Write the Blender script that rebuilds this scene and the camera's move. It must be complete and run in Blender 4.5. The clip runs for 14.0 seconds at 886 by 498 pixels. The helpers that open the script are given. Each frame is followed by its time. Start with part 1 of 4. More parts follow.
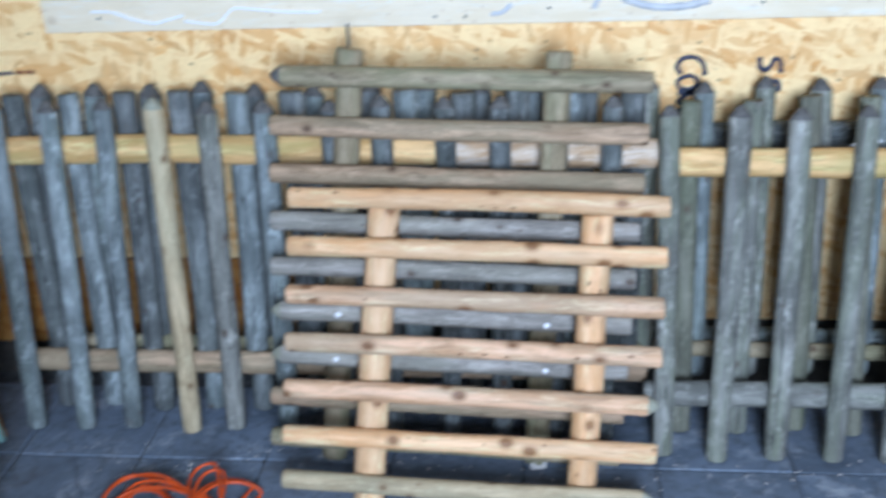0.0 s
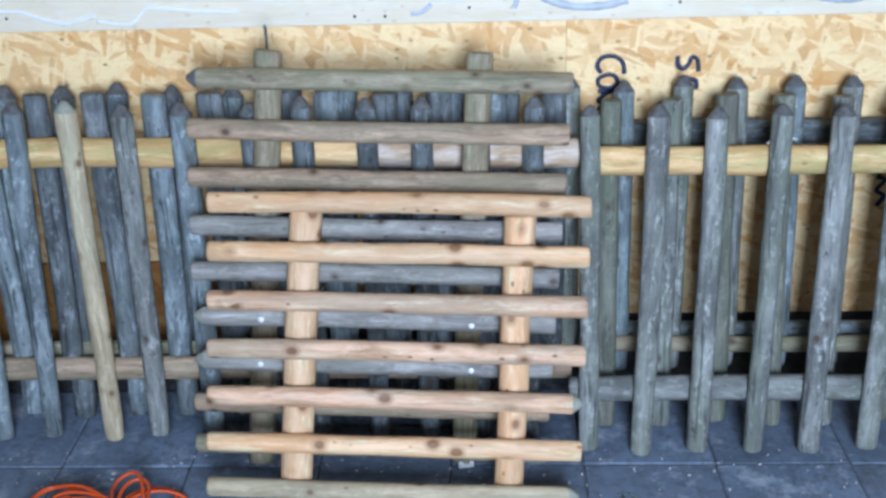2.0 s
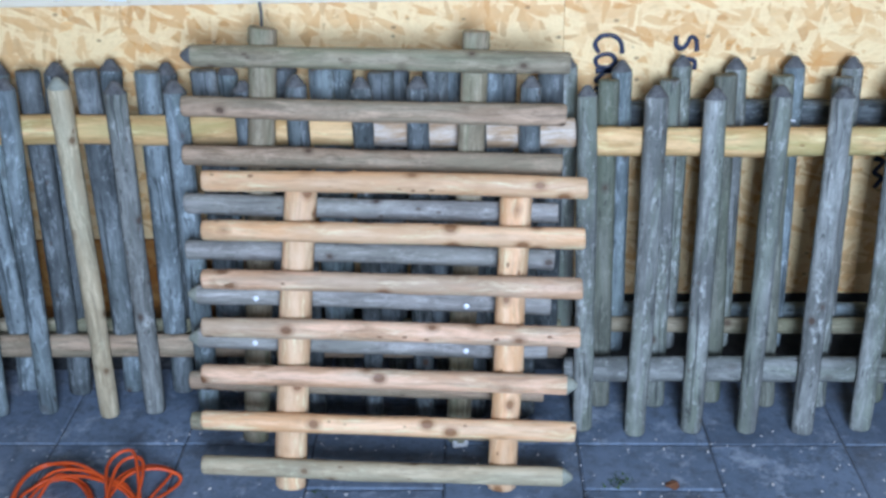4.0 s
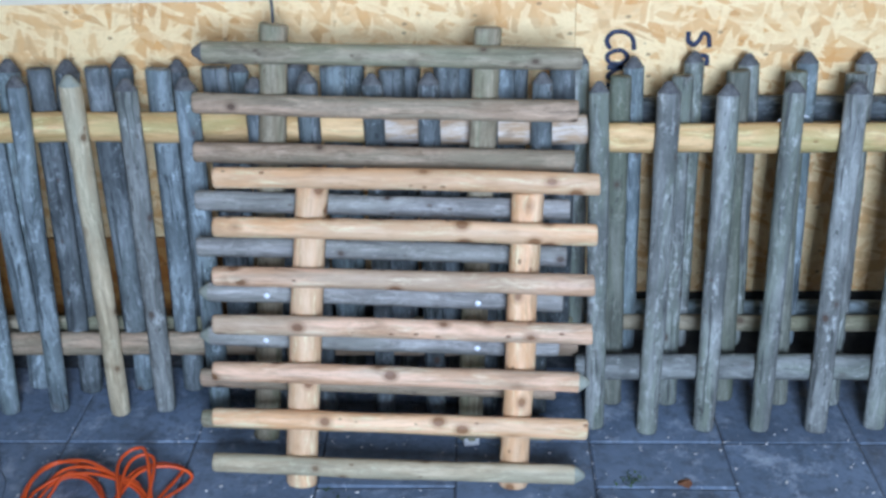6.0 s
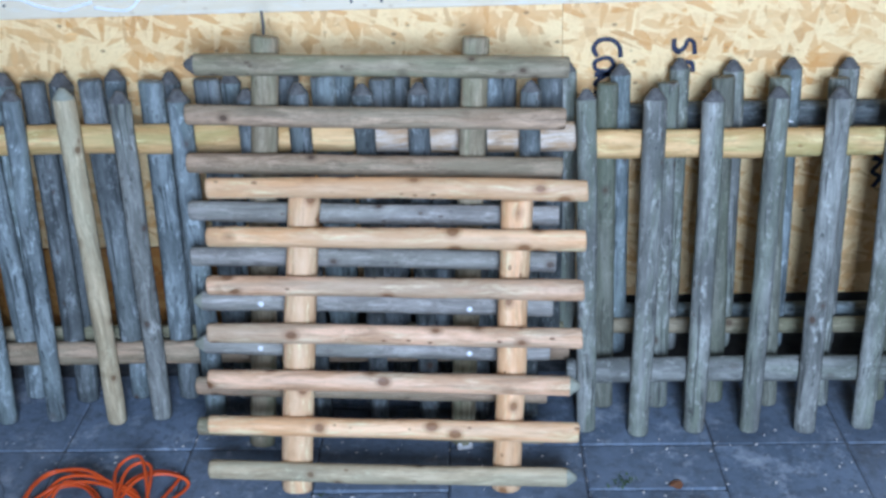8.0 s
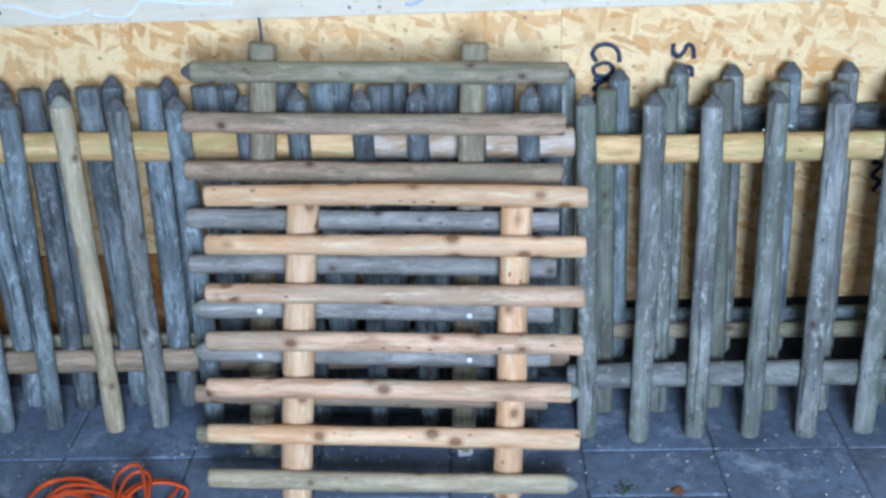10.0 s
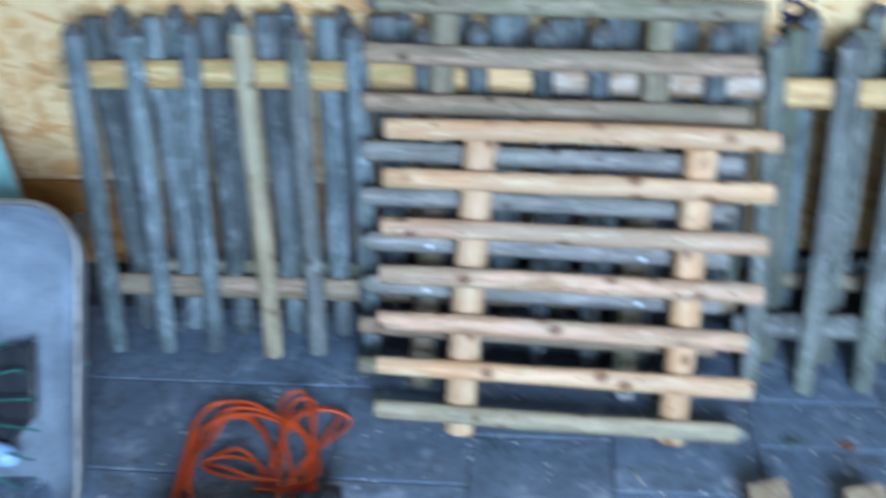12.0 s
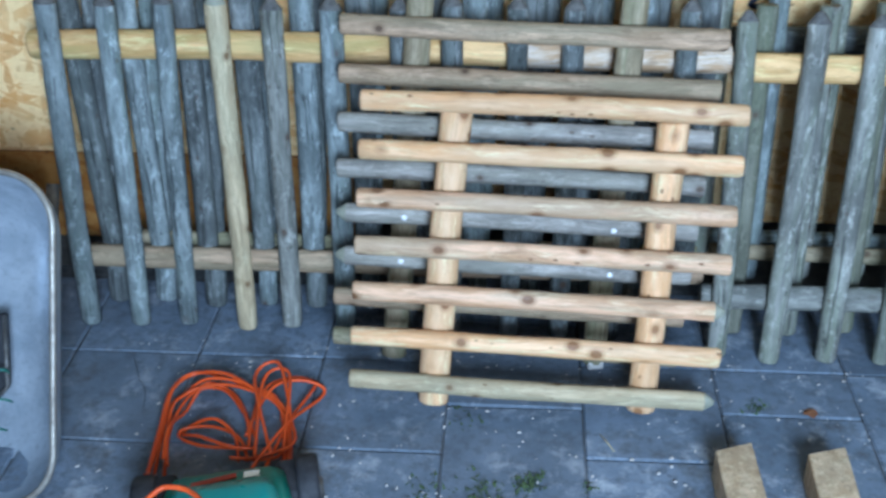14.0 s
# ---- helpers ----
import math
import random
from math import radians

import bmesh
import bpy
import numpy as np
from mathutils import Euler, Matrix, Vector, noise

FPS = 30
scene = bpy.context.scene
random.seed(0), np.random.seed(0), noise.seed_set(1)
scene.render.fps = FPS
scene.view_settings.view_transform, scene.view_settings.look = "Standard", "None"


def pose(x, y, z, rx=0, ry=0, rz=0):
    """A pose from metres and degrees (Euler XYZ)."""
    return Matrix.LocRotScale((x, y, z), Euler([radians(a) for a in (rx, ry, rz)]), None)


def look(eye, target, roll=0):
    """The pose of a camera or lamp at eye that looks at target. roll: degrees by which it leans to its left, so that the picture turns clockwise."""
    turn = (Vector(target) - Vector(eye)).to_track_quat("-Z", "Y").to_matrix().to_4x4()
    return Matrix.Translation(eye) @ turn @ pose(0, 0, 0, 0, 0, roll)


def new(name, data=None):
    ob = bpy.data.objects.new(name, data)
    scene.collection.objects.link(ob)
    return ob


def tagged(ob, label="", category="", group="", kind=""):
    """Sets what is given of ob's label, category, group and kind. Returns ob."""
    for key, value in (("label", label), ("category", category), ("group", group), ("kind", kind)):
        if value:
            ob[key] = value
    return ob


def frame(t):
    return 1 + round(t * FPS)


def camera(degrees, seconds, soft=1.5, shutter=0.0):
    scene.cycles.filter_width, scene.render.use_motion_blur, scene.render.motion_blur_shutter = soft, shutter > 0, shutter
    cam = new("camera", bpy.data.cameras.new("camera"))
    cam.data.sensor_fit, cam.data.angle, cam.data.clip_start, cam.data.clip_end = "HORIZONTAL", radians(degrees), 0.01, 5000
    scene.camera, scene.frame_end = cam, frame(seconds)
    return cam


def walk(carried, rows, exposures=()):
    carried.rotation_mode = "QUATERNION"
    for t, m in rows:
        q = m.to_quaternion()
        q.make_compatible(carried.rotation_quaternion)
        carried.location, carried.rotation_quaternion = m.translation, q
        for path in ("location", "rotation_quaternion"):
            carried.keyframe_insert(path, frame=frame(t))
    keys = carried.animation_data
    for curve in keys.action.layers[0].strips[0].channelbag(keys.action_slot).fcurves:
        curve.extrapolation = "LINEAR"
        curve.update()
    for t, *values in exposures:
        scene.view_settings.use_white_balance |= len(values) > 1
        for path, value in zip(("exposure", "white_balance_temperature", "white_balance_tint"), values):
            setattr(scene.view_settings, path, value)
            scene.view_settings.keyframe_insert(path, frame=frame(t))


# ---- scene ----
cam = camera(47.0, 14.0, 2.9, 0.8)
# the clip's camera turns a little brighter and cooler once it swings to the left
EXPOSURES = [(0, 0.02, 5900, 9), (3, 0.0, 5660, 10), (7.5, -0.03, 5540, 9), (10, -0.03, 5540, 9), (11.2, 0.02, 5450, 6), (11.5, 0.08, 5200, 4), (12.5, 0.09, 5180, 2), (14, 0.12, 5470, 1)]
PATH = [
    (0, (0.649, -1.866, 1.46), (0.449, -0.079, 0.585), -2.6),
    (0.5, (0.65, -1.849, 1.493), (0.569, -0.052, 0.62), -2.1),
    (1, (0.669, -1.854, 1.478), (0.576, -0.055, 0.61), -2),
    (1.5, (0.666, -1.841, 1.499), (0.6, -0.056, 0.6), -1.7),
    (2, (0.668, -1.841, 1.491), (0.599, -0.061, 0.582), -1.7),
    (2.5, (0.66, -1.841, 1.475), (0.609, -0.057, 0.572), -1.5),
    (3, (0.668, -1.833, 1.495), (0.621, -0.057, 0.576), -1.3),
    (5.5, (0.676, -1.827, 1.499), (0.58, -0.082, 0.527), -1.5),
    (6, (0.667, -1.828, 1.485), (0.585, -0.07, 0.536), -1.6),
    (6.5, (0.677, -1.829, 1.488), (0.608, -0.069, 0.54), -1.8),
    (7, (0.675, -1.825, 1.487), (0.612, -0.065, 0.54), -2.1),
    (7.5, (0.678, -1.85, 1.498), (0.604, -0.089, 0.553), -2.1),
    (10, (0.673, -1.836, 1.511), (0.605, -0.073, 0.569), -2.3),
    (10.5, (0.65, -1.861, 1.481), (0.424, -0.11, 0.541), -3),
    (11, (0.547, -1.855, 1.522), (0.251, -0.128, 0.558), -1.8),
    (11.2, (0.508, -1.841, 1.537), (0.159, -0.131, 0.537), -3.34),
    (11.3, (0.489, -1.834, 1.544), (0.166, -0.133, 0.544), -4.11),
    (11.4, (0.472, -1.834, 1.538), (0.148, -0.155, 0.501), -7.69),
    (11.5, (0.46, -1.836, 1.527), (0.165, -0.16, 0.476), -7.48),
    (11.6, (0.455, -1.836, 1.518), (0.225, -0.163, 0.447), -6.02),
    (11.7, (0.455, -1.833, 1.514), (0.286, -0.153, 0.441), -4.15),
    (11.9, (0.462, -1.822, 1.515), (0.319, -0.132, 0.455), -2.22),
    (12, (0.465, -1.819, 1.517), (0.251, -0.132, 0.465), -2.59),
    (12.1, (0.466, -1.82, 1.519), (0.211, -0.114, 0.508), -1.8),
    (12.2, (0.464, -1.824, 1.523), (0.213, -0.109, 0.526), -1.56),
    (12.5, (0.453, -1.828, 1.543), (0.229, -0.147, 0.484), 0.61),
    (13, (0.439, -1.822, 1.567), (0.313, -0.156, 0.468), -0.5),
    (13.5, (0.48, -1.823, 1.555), (0.271, -0.178, 0.437), -2.3),
    (14, (0.445, -1.848, 1.516), (0.303, -0.177, 0.427), -1.2),
]
walk(cam, [(t, look(eye, target, roll)) for t, eye, target, roll in PATH], EXPOSURES)

# ---- light ----
world = bpy.data.worlds.new("sky")
world.use_nodes = True
scene.world = world
wt = world.node_tree
sky = wt.nodes.new("ShaderNodeTexSky")
sky.sky_type, sky.sun_disc = "NISHITA", False
sky.sun_elevation, sky.sun_rotation = radians(42), radians(150)
wt.nodes["Background"].inputs[1].default_value = 0.10
wt.links.new(sky.outputs[0], wt.nodes["Background"].inputs[0])

sun_data = bpy.data.lights.new("sun", "SUN")
sun_data.energy, sun_data.angle, sun_data.color = 2.0, radians(0.5), (1.0, 0.95, 0.88)
sun = new("sun", sun_data)
sun.matrix_world = look((8, 4, 12), (4, -6, 0.0))

# daylight in the wide open front of the shed
door_data = bpy.data.lights.new("daylight", "AREA")
door_data.shape, door_data.size, door_data.size_y = "RECTANGLE", 0.85, 1.1
door_data.energy, door_data.color = 200.0, (0.63, 0.77, 1.0)
daylight = new("daylight", door_data)
daylight.matrix_world = look((1.0, -3.3, 1.6), (0.8, 0.3, 0.45))


# ---- materials ----
def material(name, rough=0.7, metal=0.0, spec=0.35):
    mat = bpy.data.materials.new(name)
    mat.use_nodes = True
    b = mat.node_tree.nodes["Principled BSDF"]
    b.inputs["Roughness"].default_value, b.inputs["Metallic"].default_value = rough, metal
    b.inputs["Specular IOR Level"].default_value = spec
    return mat, mat.node_tree, b


def node(tree, kind, **values):
    n = tree.nodes.new(kind)
    for key, value in values.items():
        if key in n.inputs:
            n.inputs[key].default_value = value
    return n


def mix(tree, a, b, fac, mode="MIX"):
    """Colour mix; a, b and fac are sockets or values."""
    n = tree.nodes.new("ShaderNodeMix")
    n.data_type, n.blend_type = "RGBA", mode
    for slot, v in ((0, fac), (6, a), (7, b)):
        if isinstance(v, bpy.types.NodeSocket):
            tree.links.new(v, n.inputs[slot])
        else:
            n.inputs[slot].default_value = v if slot == 0 else (*v, 1.0)
    return n.outputs[2]


def ramp(tree, fac, lo, hi, a=0.0, b=1.0):
    n = tree.nodes.new("ShaderNodeMapRange")
    n.clamp = True
    for k, v in zip((1, 2, 3, 4), (lo, hi, a, b)):
        n.inputs[k].default_value = v
    tree.links.new(fac, n.inputs[0])
    return n.outputs[0]


def math_node(tree, op, a, b=0.0):
    n = tree.nodes.new("ShaderNodeMath")
    n.operation = op
    for slot, v in ((0, a), (1, b)):
        if isinstance(v, bpy.types.NodeSocket):
            tree.links.new(v, n.inputs[slot])
        else:
            n.inputs[slot].default_value = v
    return n.outputs[0]


def coords(tree, scale=(1, 1, 1), turn=(0, 0, 0), vary=True):
    """Object coordinates, shifted by a random step for every object."""
    tc = tree.nodes.new("ShaderNodeTexCoord")
    m = tree.nodes.new("ShaderNodeMapping")
    m.inputs["Scale"].default_value, m.inputs["Rotation"].default_value = scale, turn
    if vary:
        info = tree.nodes.new("ShaderNodeObjectInfo")
        add = tree.nodes.new("ShaderNodeVectorMath")
        add.operation = "ADD"
        wide = tree.nodes.new("ShaderNodeVectorMath")
        wide.operation = "SCALE"
        wide.inputs["Scale"].default_value = 7.0
        comb = tree.nodes.new("ShaderNodeCombineXYZ")
        for k in range(3):
            tree.links.new(info.outputs["Random"], comb.inputs[k])
        tree.links.new(comb.outputs[0], wide.inputs[0])
        tree.links.new(tc.outputs["Object"], add.inputs[0])
        tree.links.new(wide.outputs[0], add.inputs[1])
        tree.links.new(add.outputs[0], m.inputs[0])
    else:
        tree.links.new(tc.outputs["Object"], m.inputs[0])
    return m.outputs[0]


def texture(tree, kind, vector, **values):
    n = node(tree, kind, **values)
    tree.links.new(vector, n.inputs["Vector"])
    return n


def bump(tree, shader, height, strength, distance=0.002):
    n = node(tree, "ShaderNodeBump", Strength=strength, Distance=distance)
    tree.links.new(height, n.inputs["Height"])
    tree.links.new(n.outputs[0], shader.inputs["Normal"])


def wood(name, light, dark, stain, knots=0.5, stain_amount=0.5, rough=0.72, grain=0.55, knot_colour=(0.09, 0.05, 0.03), spec=0.3, knot_size=0.13, nicks=0.6, mottle=0.0):
    """Round fence timber; the grain runs along the object's z."""
    mat, tree, b = material(name, rough, 0.0, spec)
    # grain bends a little along the length
    free = coords(tree)
    bend = texture(tree, "ShaderNodeTexNoise", coords(tree, (1, 1, 0.6)), Scale=9.0, Detail=2.0)
    warped = tree.nodes.new("ShaderNodeVectorMath")
    warped.operation = "MULTIPLY_ADD"
    tree.links.new(bend.outputs["Color"], warped.inputs[0])
    warped.inputs[1].default_value = (0.03, 0.03, 0.0)
    tree.links.new(free, warped.inputs[2])

    def stretched(z):
        m = tree.nodes.new("ShaderNodeVectorMath")
        m.operation = "MULTIPLY"
        tree.links.new(warped.outputs[0], m.inputs[0])
        m.inputs[1].default_value = (1, 1, z)
        return m.outputs[0]

    fibre = texture(tree, "ShaderNodeTexNoise", stretched(0.05), Scale=150.0, Detail=5.0, Roughness=0.7)
    broad = texture(tree, "ShaderNodeTexNoise", stretched(0.16), Scale=30.0, Detail=5.0, Roughness=0.65)
    blotch = texture(tree, "ShaderNodeTexNoise", stretched(0.4), Scale=16.0, Detail=6.0, Roughness=0.75)
    weather = texture(tree, "ShaderNodeTexNoise", stretched(0.13), Scale=11.0, Detail=4.0, Roughness=0.6)
    streak = texture(tree, "ShaderNodeTexNoise", stretched(0.12), Scale=60.0, Detail=6.0, Roughness=0.8)
    speck = texture(tree, "ShaderNodeTexNoise", free, Scale=120.0, Detail=4.0, Roughness=0.8)
    colour = mix(tree, dark, light, ramp(tree, broad.outputs[0], 0.42, 0.58))
    colour = mix(tree, colour, stain, math_node(tree, "MULTIPLY", ramp(tree, weather.outputs[0], 0.47, 0.56), stain_amount))
    colour = mix(tree, colour, tuple(min(0.9, 1.4 * c + 0.03) for c in light), math_node(tree, "MULTIPLY", ramp(tree, streak.outputs[0], 0.53, 0.64), 0.6))
    colour = mix(tree, colour, tuple(0.55 * c for c in dark), math_node(tree, "MULTIPLY", ramp(tree, blotch.outputs[0], 0.52, 0.66), 0.65 * grain + 0.1))
    colour = mix(tree, colour, tuple(0.5 * c for c in dark), math_node(tree, "MULTIPLY", ramp(tree, fibre.outputs[0], 0.53, 0.66), grain))
    colour = mix(tree, colour, tuple(0.45 * c for c in dark), math_node(tree, "MULTIPLY", ramp(tree, speck.outputs[0], 0.58, 0.68), 0.45 * grain))
    if mottle:
        # pale lichen and bleached fibre, darker damp lengths and long drying cracks
        lichen = texture(tree, "ShaderNodeTexNoise", stretched(0.5), Scale=42.0, Detail=7.0, Roughness=0.8)
        damp = texture(tree, "ShaderNodeTexNoise", stretched(0.55), Scale=7.0, Detail=5.0, Roughness=0.7)
        crack = texture(tree, "ShaderNodeTexNoise", stretched(0.03), Scale=85.0, Detail=3.0, Roughness=0.6)
        pits = texture(tree, "ShaderNodeTexNoise", stretched(0.3), Scale=75.0, Detail=3.0, Roughness=0.7)
        colour = mix(tree, colour, tuple(0.5 * c for c in dark), math_node(tree, "MULTIPLY", ramp(tree, damp.outputs[0], 0.47, 0.62), 0.6 * mottle))
        colour = mix(tree, colour, tuple(min(0.9, 1.5 * c + 0.06) for c in light), math_node(tree, "MULTIPLY", ramp(tree, lichen.outputs[0], 0.54, 0.64), 0.75 * mottle))
        colour = mix(tree, colour, tuple(0.25 * c for c in dark), math_node(tree, "MULTIPLY", ramp(tree, crack.outputs[0], 0.6, 0.66), 0.8 * mottle))
        colour = mix(tree, colour, tuple(0.25 * c for c in dark), math_node(tree, "MULTIPLY", ramp(tree, pits.outputs[0], 0.63, 0.68), 0.8 * mottle))
    # knots with a darker heart and a warm ring
    vor = texture(tree, "ShaderNodeTexVoronoi", coords(tree, (1, 1, 0.8)), Scale=17.0, Randomness=1.0)
    pick = ramp(tree, vor.outputs["Color"], 1.0 - knots, 1.02 - knots)
    ring = math_node(tree, "MULTIPLY", ramp(tree, vor.outputs["Distance"], knot_size, knot_size + 0.12, 1.0, 0.0), pick)
    knot = math_node(tree, "MULTIPLY", ramp(tree, vor.outputs["Distance"], knot_size * 0.7, knot_size * 0.95, 1.0, 0.0), pick)
    colour = mix(tree, colour, tuple(0.5 * k + 0.4 * d for k, d in zip(knot_colour, dark)), math_node(tree, "MULTIPLY", ring, 0.6))
    colour = mix(tree, colour, knot_colour, math_node(tree, "MULTIPLY", knot, 0.85))
    dots = texture(tree, "ShaderNodeTexVoronoi", coords(tree, (1, 1, 0.6)), Scale=50.0, Randomness=1.0)
    dot = math_node(tree, "MULTIPLY", ramp(tree, dots.outputs["Distance"], 0.14, 0.2, 1.0, 0.0), ramp(tree, dots.outputs["Color"], 0.74, 0.76))
    colour = mix(tree, colour, knot_colour, math_node(tree, "MULTIPLY", dot, nicks))
    info = tree.nodes.new("ShaderNodeObjectInfo")
    colour = mix(tree, colour, tuple(0.55 * c for c in dark), ramp(tree, info.outputs["Random"], 0.0, 1.0, 0.0, 0.3))
    tree.links.new(colour, b.inputs["Base Color"])
    tree.links.new(ramp(tree, broad.outputs[0], 0.4, 0.6, min(1.0, rough + 0.1), rough - 0.08), b.inputs["Roughness"])
    height = math_node(tree, "ADD", fibre.outputs[0], math_node(tree, "MULTIPLY", blotch.outputs[0], 1.3))
    bump(tree, b, math_node(tree, "SUBTRACT", height, math_node(tree, "MULTIPLY", math_node(tree, "ADD", knot, dot), 0.35)), 0.6, 0.004)
    return mat


def osb(name, tint=(1.0, 1.0, 1.0)):
    """Oriented strand board: pale chips lying over one another at many angles, in the object's x-z plane."""
    mat, tree, b = material(name, 0.55, 0.0, 0.35)
    here = coords(tree, vary=False)

    def dye(r, g, b):
        return (r * tint[0], g * tint[1], b * tint[2])

    base = texture(tree, "ShaderNodeTexNoise", here, Scale=9.0, Detail=5.0)
    colour = mix(tree, dye(0.78, 0.4, 0.125), dye(0.95, 0.59, 0.24), ramp(tree, base.outputs[0], 0.4, 0.6))
    warp = texture(tree, "ShaderNodeTexNoise", here, Scale=22.0, Detail=4.0)
    heights = None
    for k, (turn, length, width, cut) in enumerate(((14, 9, 30, 0.25), (-36, 11, 36, 0.45), (66, 10, 36, 0.5), (-9, 13, 52, 0.5), (33, 12, 44, 0.55), (-68, 15, 56, 0.66), (5, 9, 40, 0.6), (80, 19, 70, 0.74), (-22, 16, 80, 0.72))):
        turned = coords(tree, (1, 1, 1), (0, radians(turn), 0), vary=False)
        shift = tree.nodes.new("ShaderNodeVectorMath")
        shift.operation = "MULTIPLY_ADD"
        tree.links.new(warp.outputs["Color"], shift.inputs[0])
        shift.inputs[1].default_value = (0.014, 0.0, 0.010)
        tree.links.new(turned, shift.inputs[2])
        stretch = tree.nodes.new("ShaderNodeVectorMath")
        stretch.operation = "MULTIPLY_ADD"
        tree.links.new(shift.outputs[0], stretch.inputs[0])
        stretch.inputs[1].default_value, stretch.inputs[2].default_value = (length, 0.0, width), (k * 3.7, 0.0, k * 1.9)
        vor = texture(tree, "ShaderNodeTexVoronoi", stretch.outputs[0], Scale=1.0, Randomness=1.0)
        split = tree.nodes.new("ShaderNodeSeparateColor")
        tree.links.new(vor.outputs["Color"], split.inputs[0])
        shown = ramp(tree, split.outputs[0], cut, cut + 0.01)
        chip = mix(tree, dye(0.69, 0.32, 0.085), dye(0.97, 0.7, 0.35), ramp(tree, split.outputs[1], 0.0, 0.5))
        chip = mix(tree, chip, dye(0.55, 0.25, 0.07), ramp(tree, split.outputs[2], 0.9, 0.91, 0.0, 0.7))
        fibre = texture(tree, "ShaderNodeTexNoise", stretch.outputs[0], Scale=5.0, Detail=3.0)
        chip = mix(tree, chip, dye(0.66, 0.42, 0.19), ramp(tree, fibre.outputs[0], 0.5, 0.68, 0.0, 0.45))
        colour = mix(tree, colour, chip, math_node(tree, "MULTIPLY", shown, 0.74))
        lift = math_node(tree, "MULTIPLY", shown, split.outputs[1])
        heights = lift if heights is None else math_node(tree, "MAXIMUM", heights, lift)
    holes = texture(tree, "ShaderNodeTexVoronoi", coords(tree, (1, 0, 1.6), vary=False), Scale=24.0)
    hole = math_node(tree, "MULTIPLY", ramp(tree, holes.outputs["Distance"], 0.1, 0.17, 1.0, 0.0), ramp(tree, holes.outputs["Color"], 0.8, 0.81))
    colour = mix(tree, colour, dye(0.3, 0.15, 0.06), math_node(tree, "MULTIPLY", hole, 0.75))
    tree.links.new(colour, b.inputs["Base Color"])
    bump(tree, b, heights, 0.5, 0.002)
    return mat


def plain(name, light, dark, scale=20.0, rough=0.6, metal=0.0, bumpy=0.2, spec=0.4):
    """A surface of two close tones at two scales."""
    mat, tree, b = material(name, rough, metal, spec)
    big = texture(tree, "ShaderNodeTexNoise", coords(tree), Scale=scale, Detail=6.0, Roughness=0.65)
    small = texture(tree, "ShaderNodeTexNoise", coords(tree), Scale=scale * 9, Detail=3.0)
    colour = mix(tree, dark, light, ramp(tree, big.outputs[0], 0.35, 0.65))
    colour = mix(tree, colour, tuple(0.6 * c for c in dark), ramp(tree, small.outputs[0], 0.55, 0.8, 0.0, 0.5))
    tree.links.new(colour, b.inputs["Base Color"])
    tree.links.new(ramp(tree, big.outputs[0], 0.3, 0.7, min(1.0, rough + 0.12), max(0.05, rough - 0.1)), b.inputs["Roughness"])
    bump(tree, b, small.outputs[0], bumpy, 0.001)
    return mat


def slab():
    """Grey-blue concrete paving with pale flecks, damp stains and some green."""
    mat, tree, b = material("paving_concrete", 0.8, 0.0, 0.3)
    here = coords(tree)
    big = texture(tree, "ShaderNodeTexNoise", here, Scale=5.0, Detail=6.0, Roughness=0.7)
    mid = texture(tree, "ShaderNodeTexNoise", here, Scale=38.0, Detail=5.0, Roughness=0.7)
    fine = texture(tree, "ShaderNodeTexNoise", here, Scale=420.0, Detail=2.0)
    info = tree.nodes.new("ShaderNodeObjectInfo")
    colour = mix(tree, (0.108, 0.138, 0.18), (0.212, 0.257, 0.325), ramp(tree, big.outputs[0], 0.35, 0.68))
    colour = mix(tree, colour, (0.06, 0.065, 0.075), ramp(tree, mid.outputs[0], 0.48, 0.66, 0.0, 0.6))
    colour = mix(tree, colour, (0.34, 0.35, 0.36), ramp(tree, fine.outputs[0], 0.6, 0.75, 0.0, 0.45))
    flecks = texture(tree, "ShaderNodeTexVoronoi", here, Scale=26.0)
    fleck = math_node(tree, "MULTIPLY", ramp(tree, flecks.outputs["Distance"], 0.04, 0.12, 1.0, 0.0), ramp(tree, flecks.outputs["Color"], 0.8, 0.84))
    colour = mix(tree, colour, (0.55, 0.56, 0.56), math_node(tree, "MULTIPLY", fleck, 0.8))
    pale = texture(tree, "ShaderNodeTexNoise", here, Scale=11.0, Detail=8.0, Roughness=0.8)
    colour = mix(tree, colour, (0.5, 0.53, 0.57), ramp(tree, pale.outputs[0], 0.53, 0.68, 0.0, 0.75))
    soil = texture(tree, "ShaderNodeTexNoise", coords(tree, (1, 1, 1), (0.4, 0.2, 0.9)), Scale=7.0, Detail=7.0, Roughness=0.75)
    colour = mix(tree, colour, (0.07, 0.062, 0.052), ramp(tree, soil.outputs[0], 0.54, 0.7, 0.0, 0.75))
    colour = mix(tree, colour, (0.11, 0.125, 0.15), ramp(tree, info.outputs["Random"], 0.0, 1.0, 0.0, 0.4))
    tree.links.new(colour, b.inputs["Base Color"])
    bump(tree, b, math_node(tree, "ADD", mid.outputs[0], fine.outputs[0]), 0.35, 0.0015)
    return mat


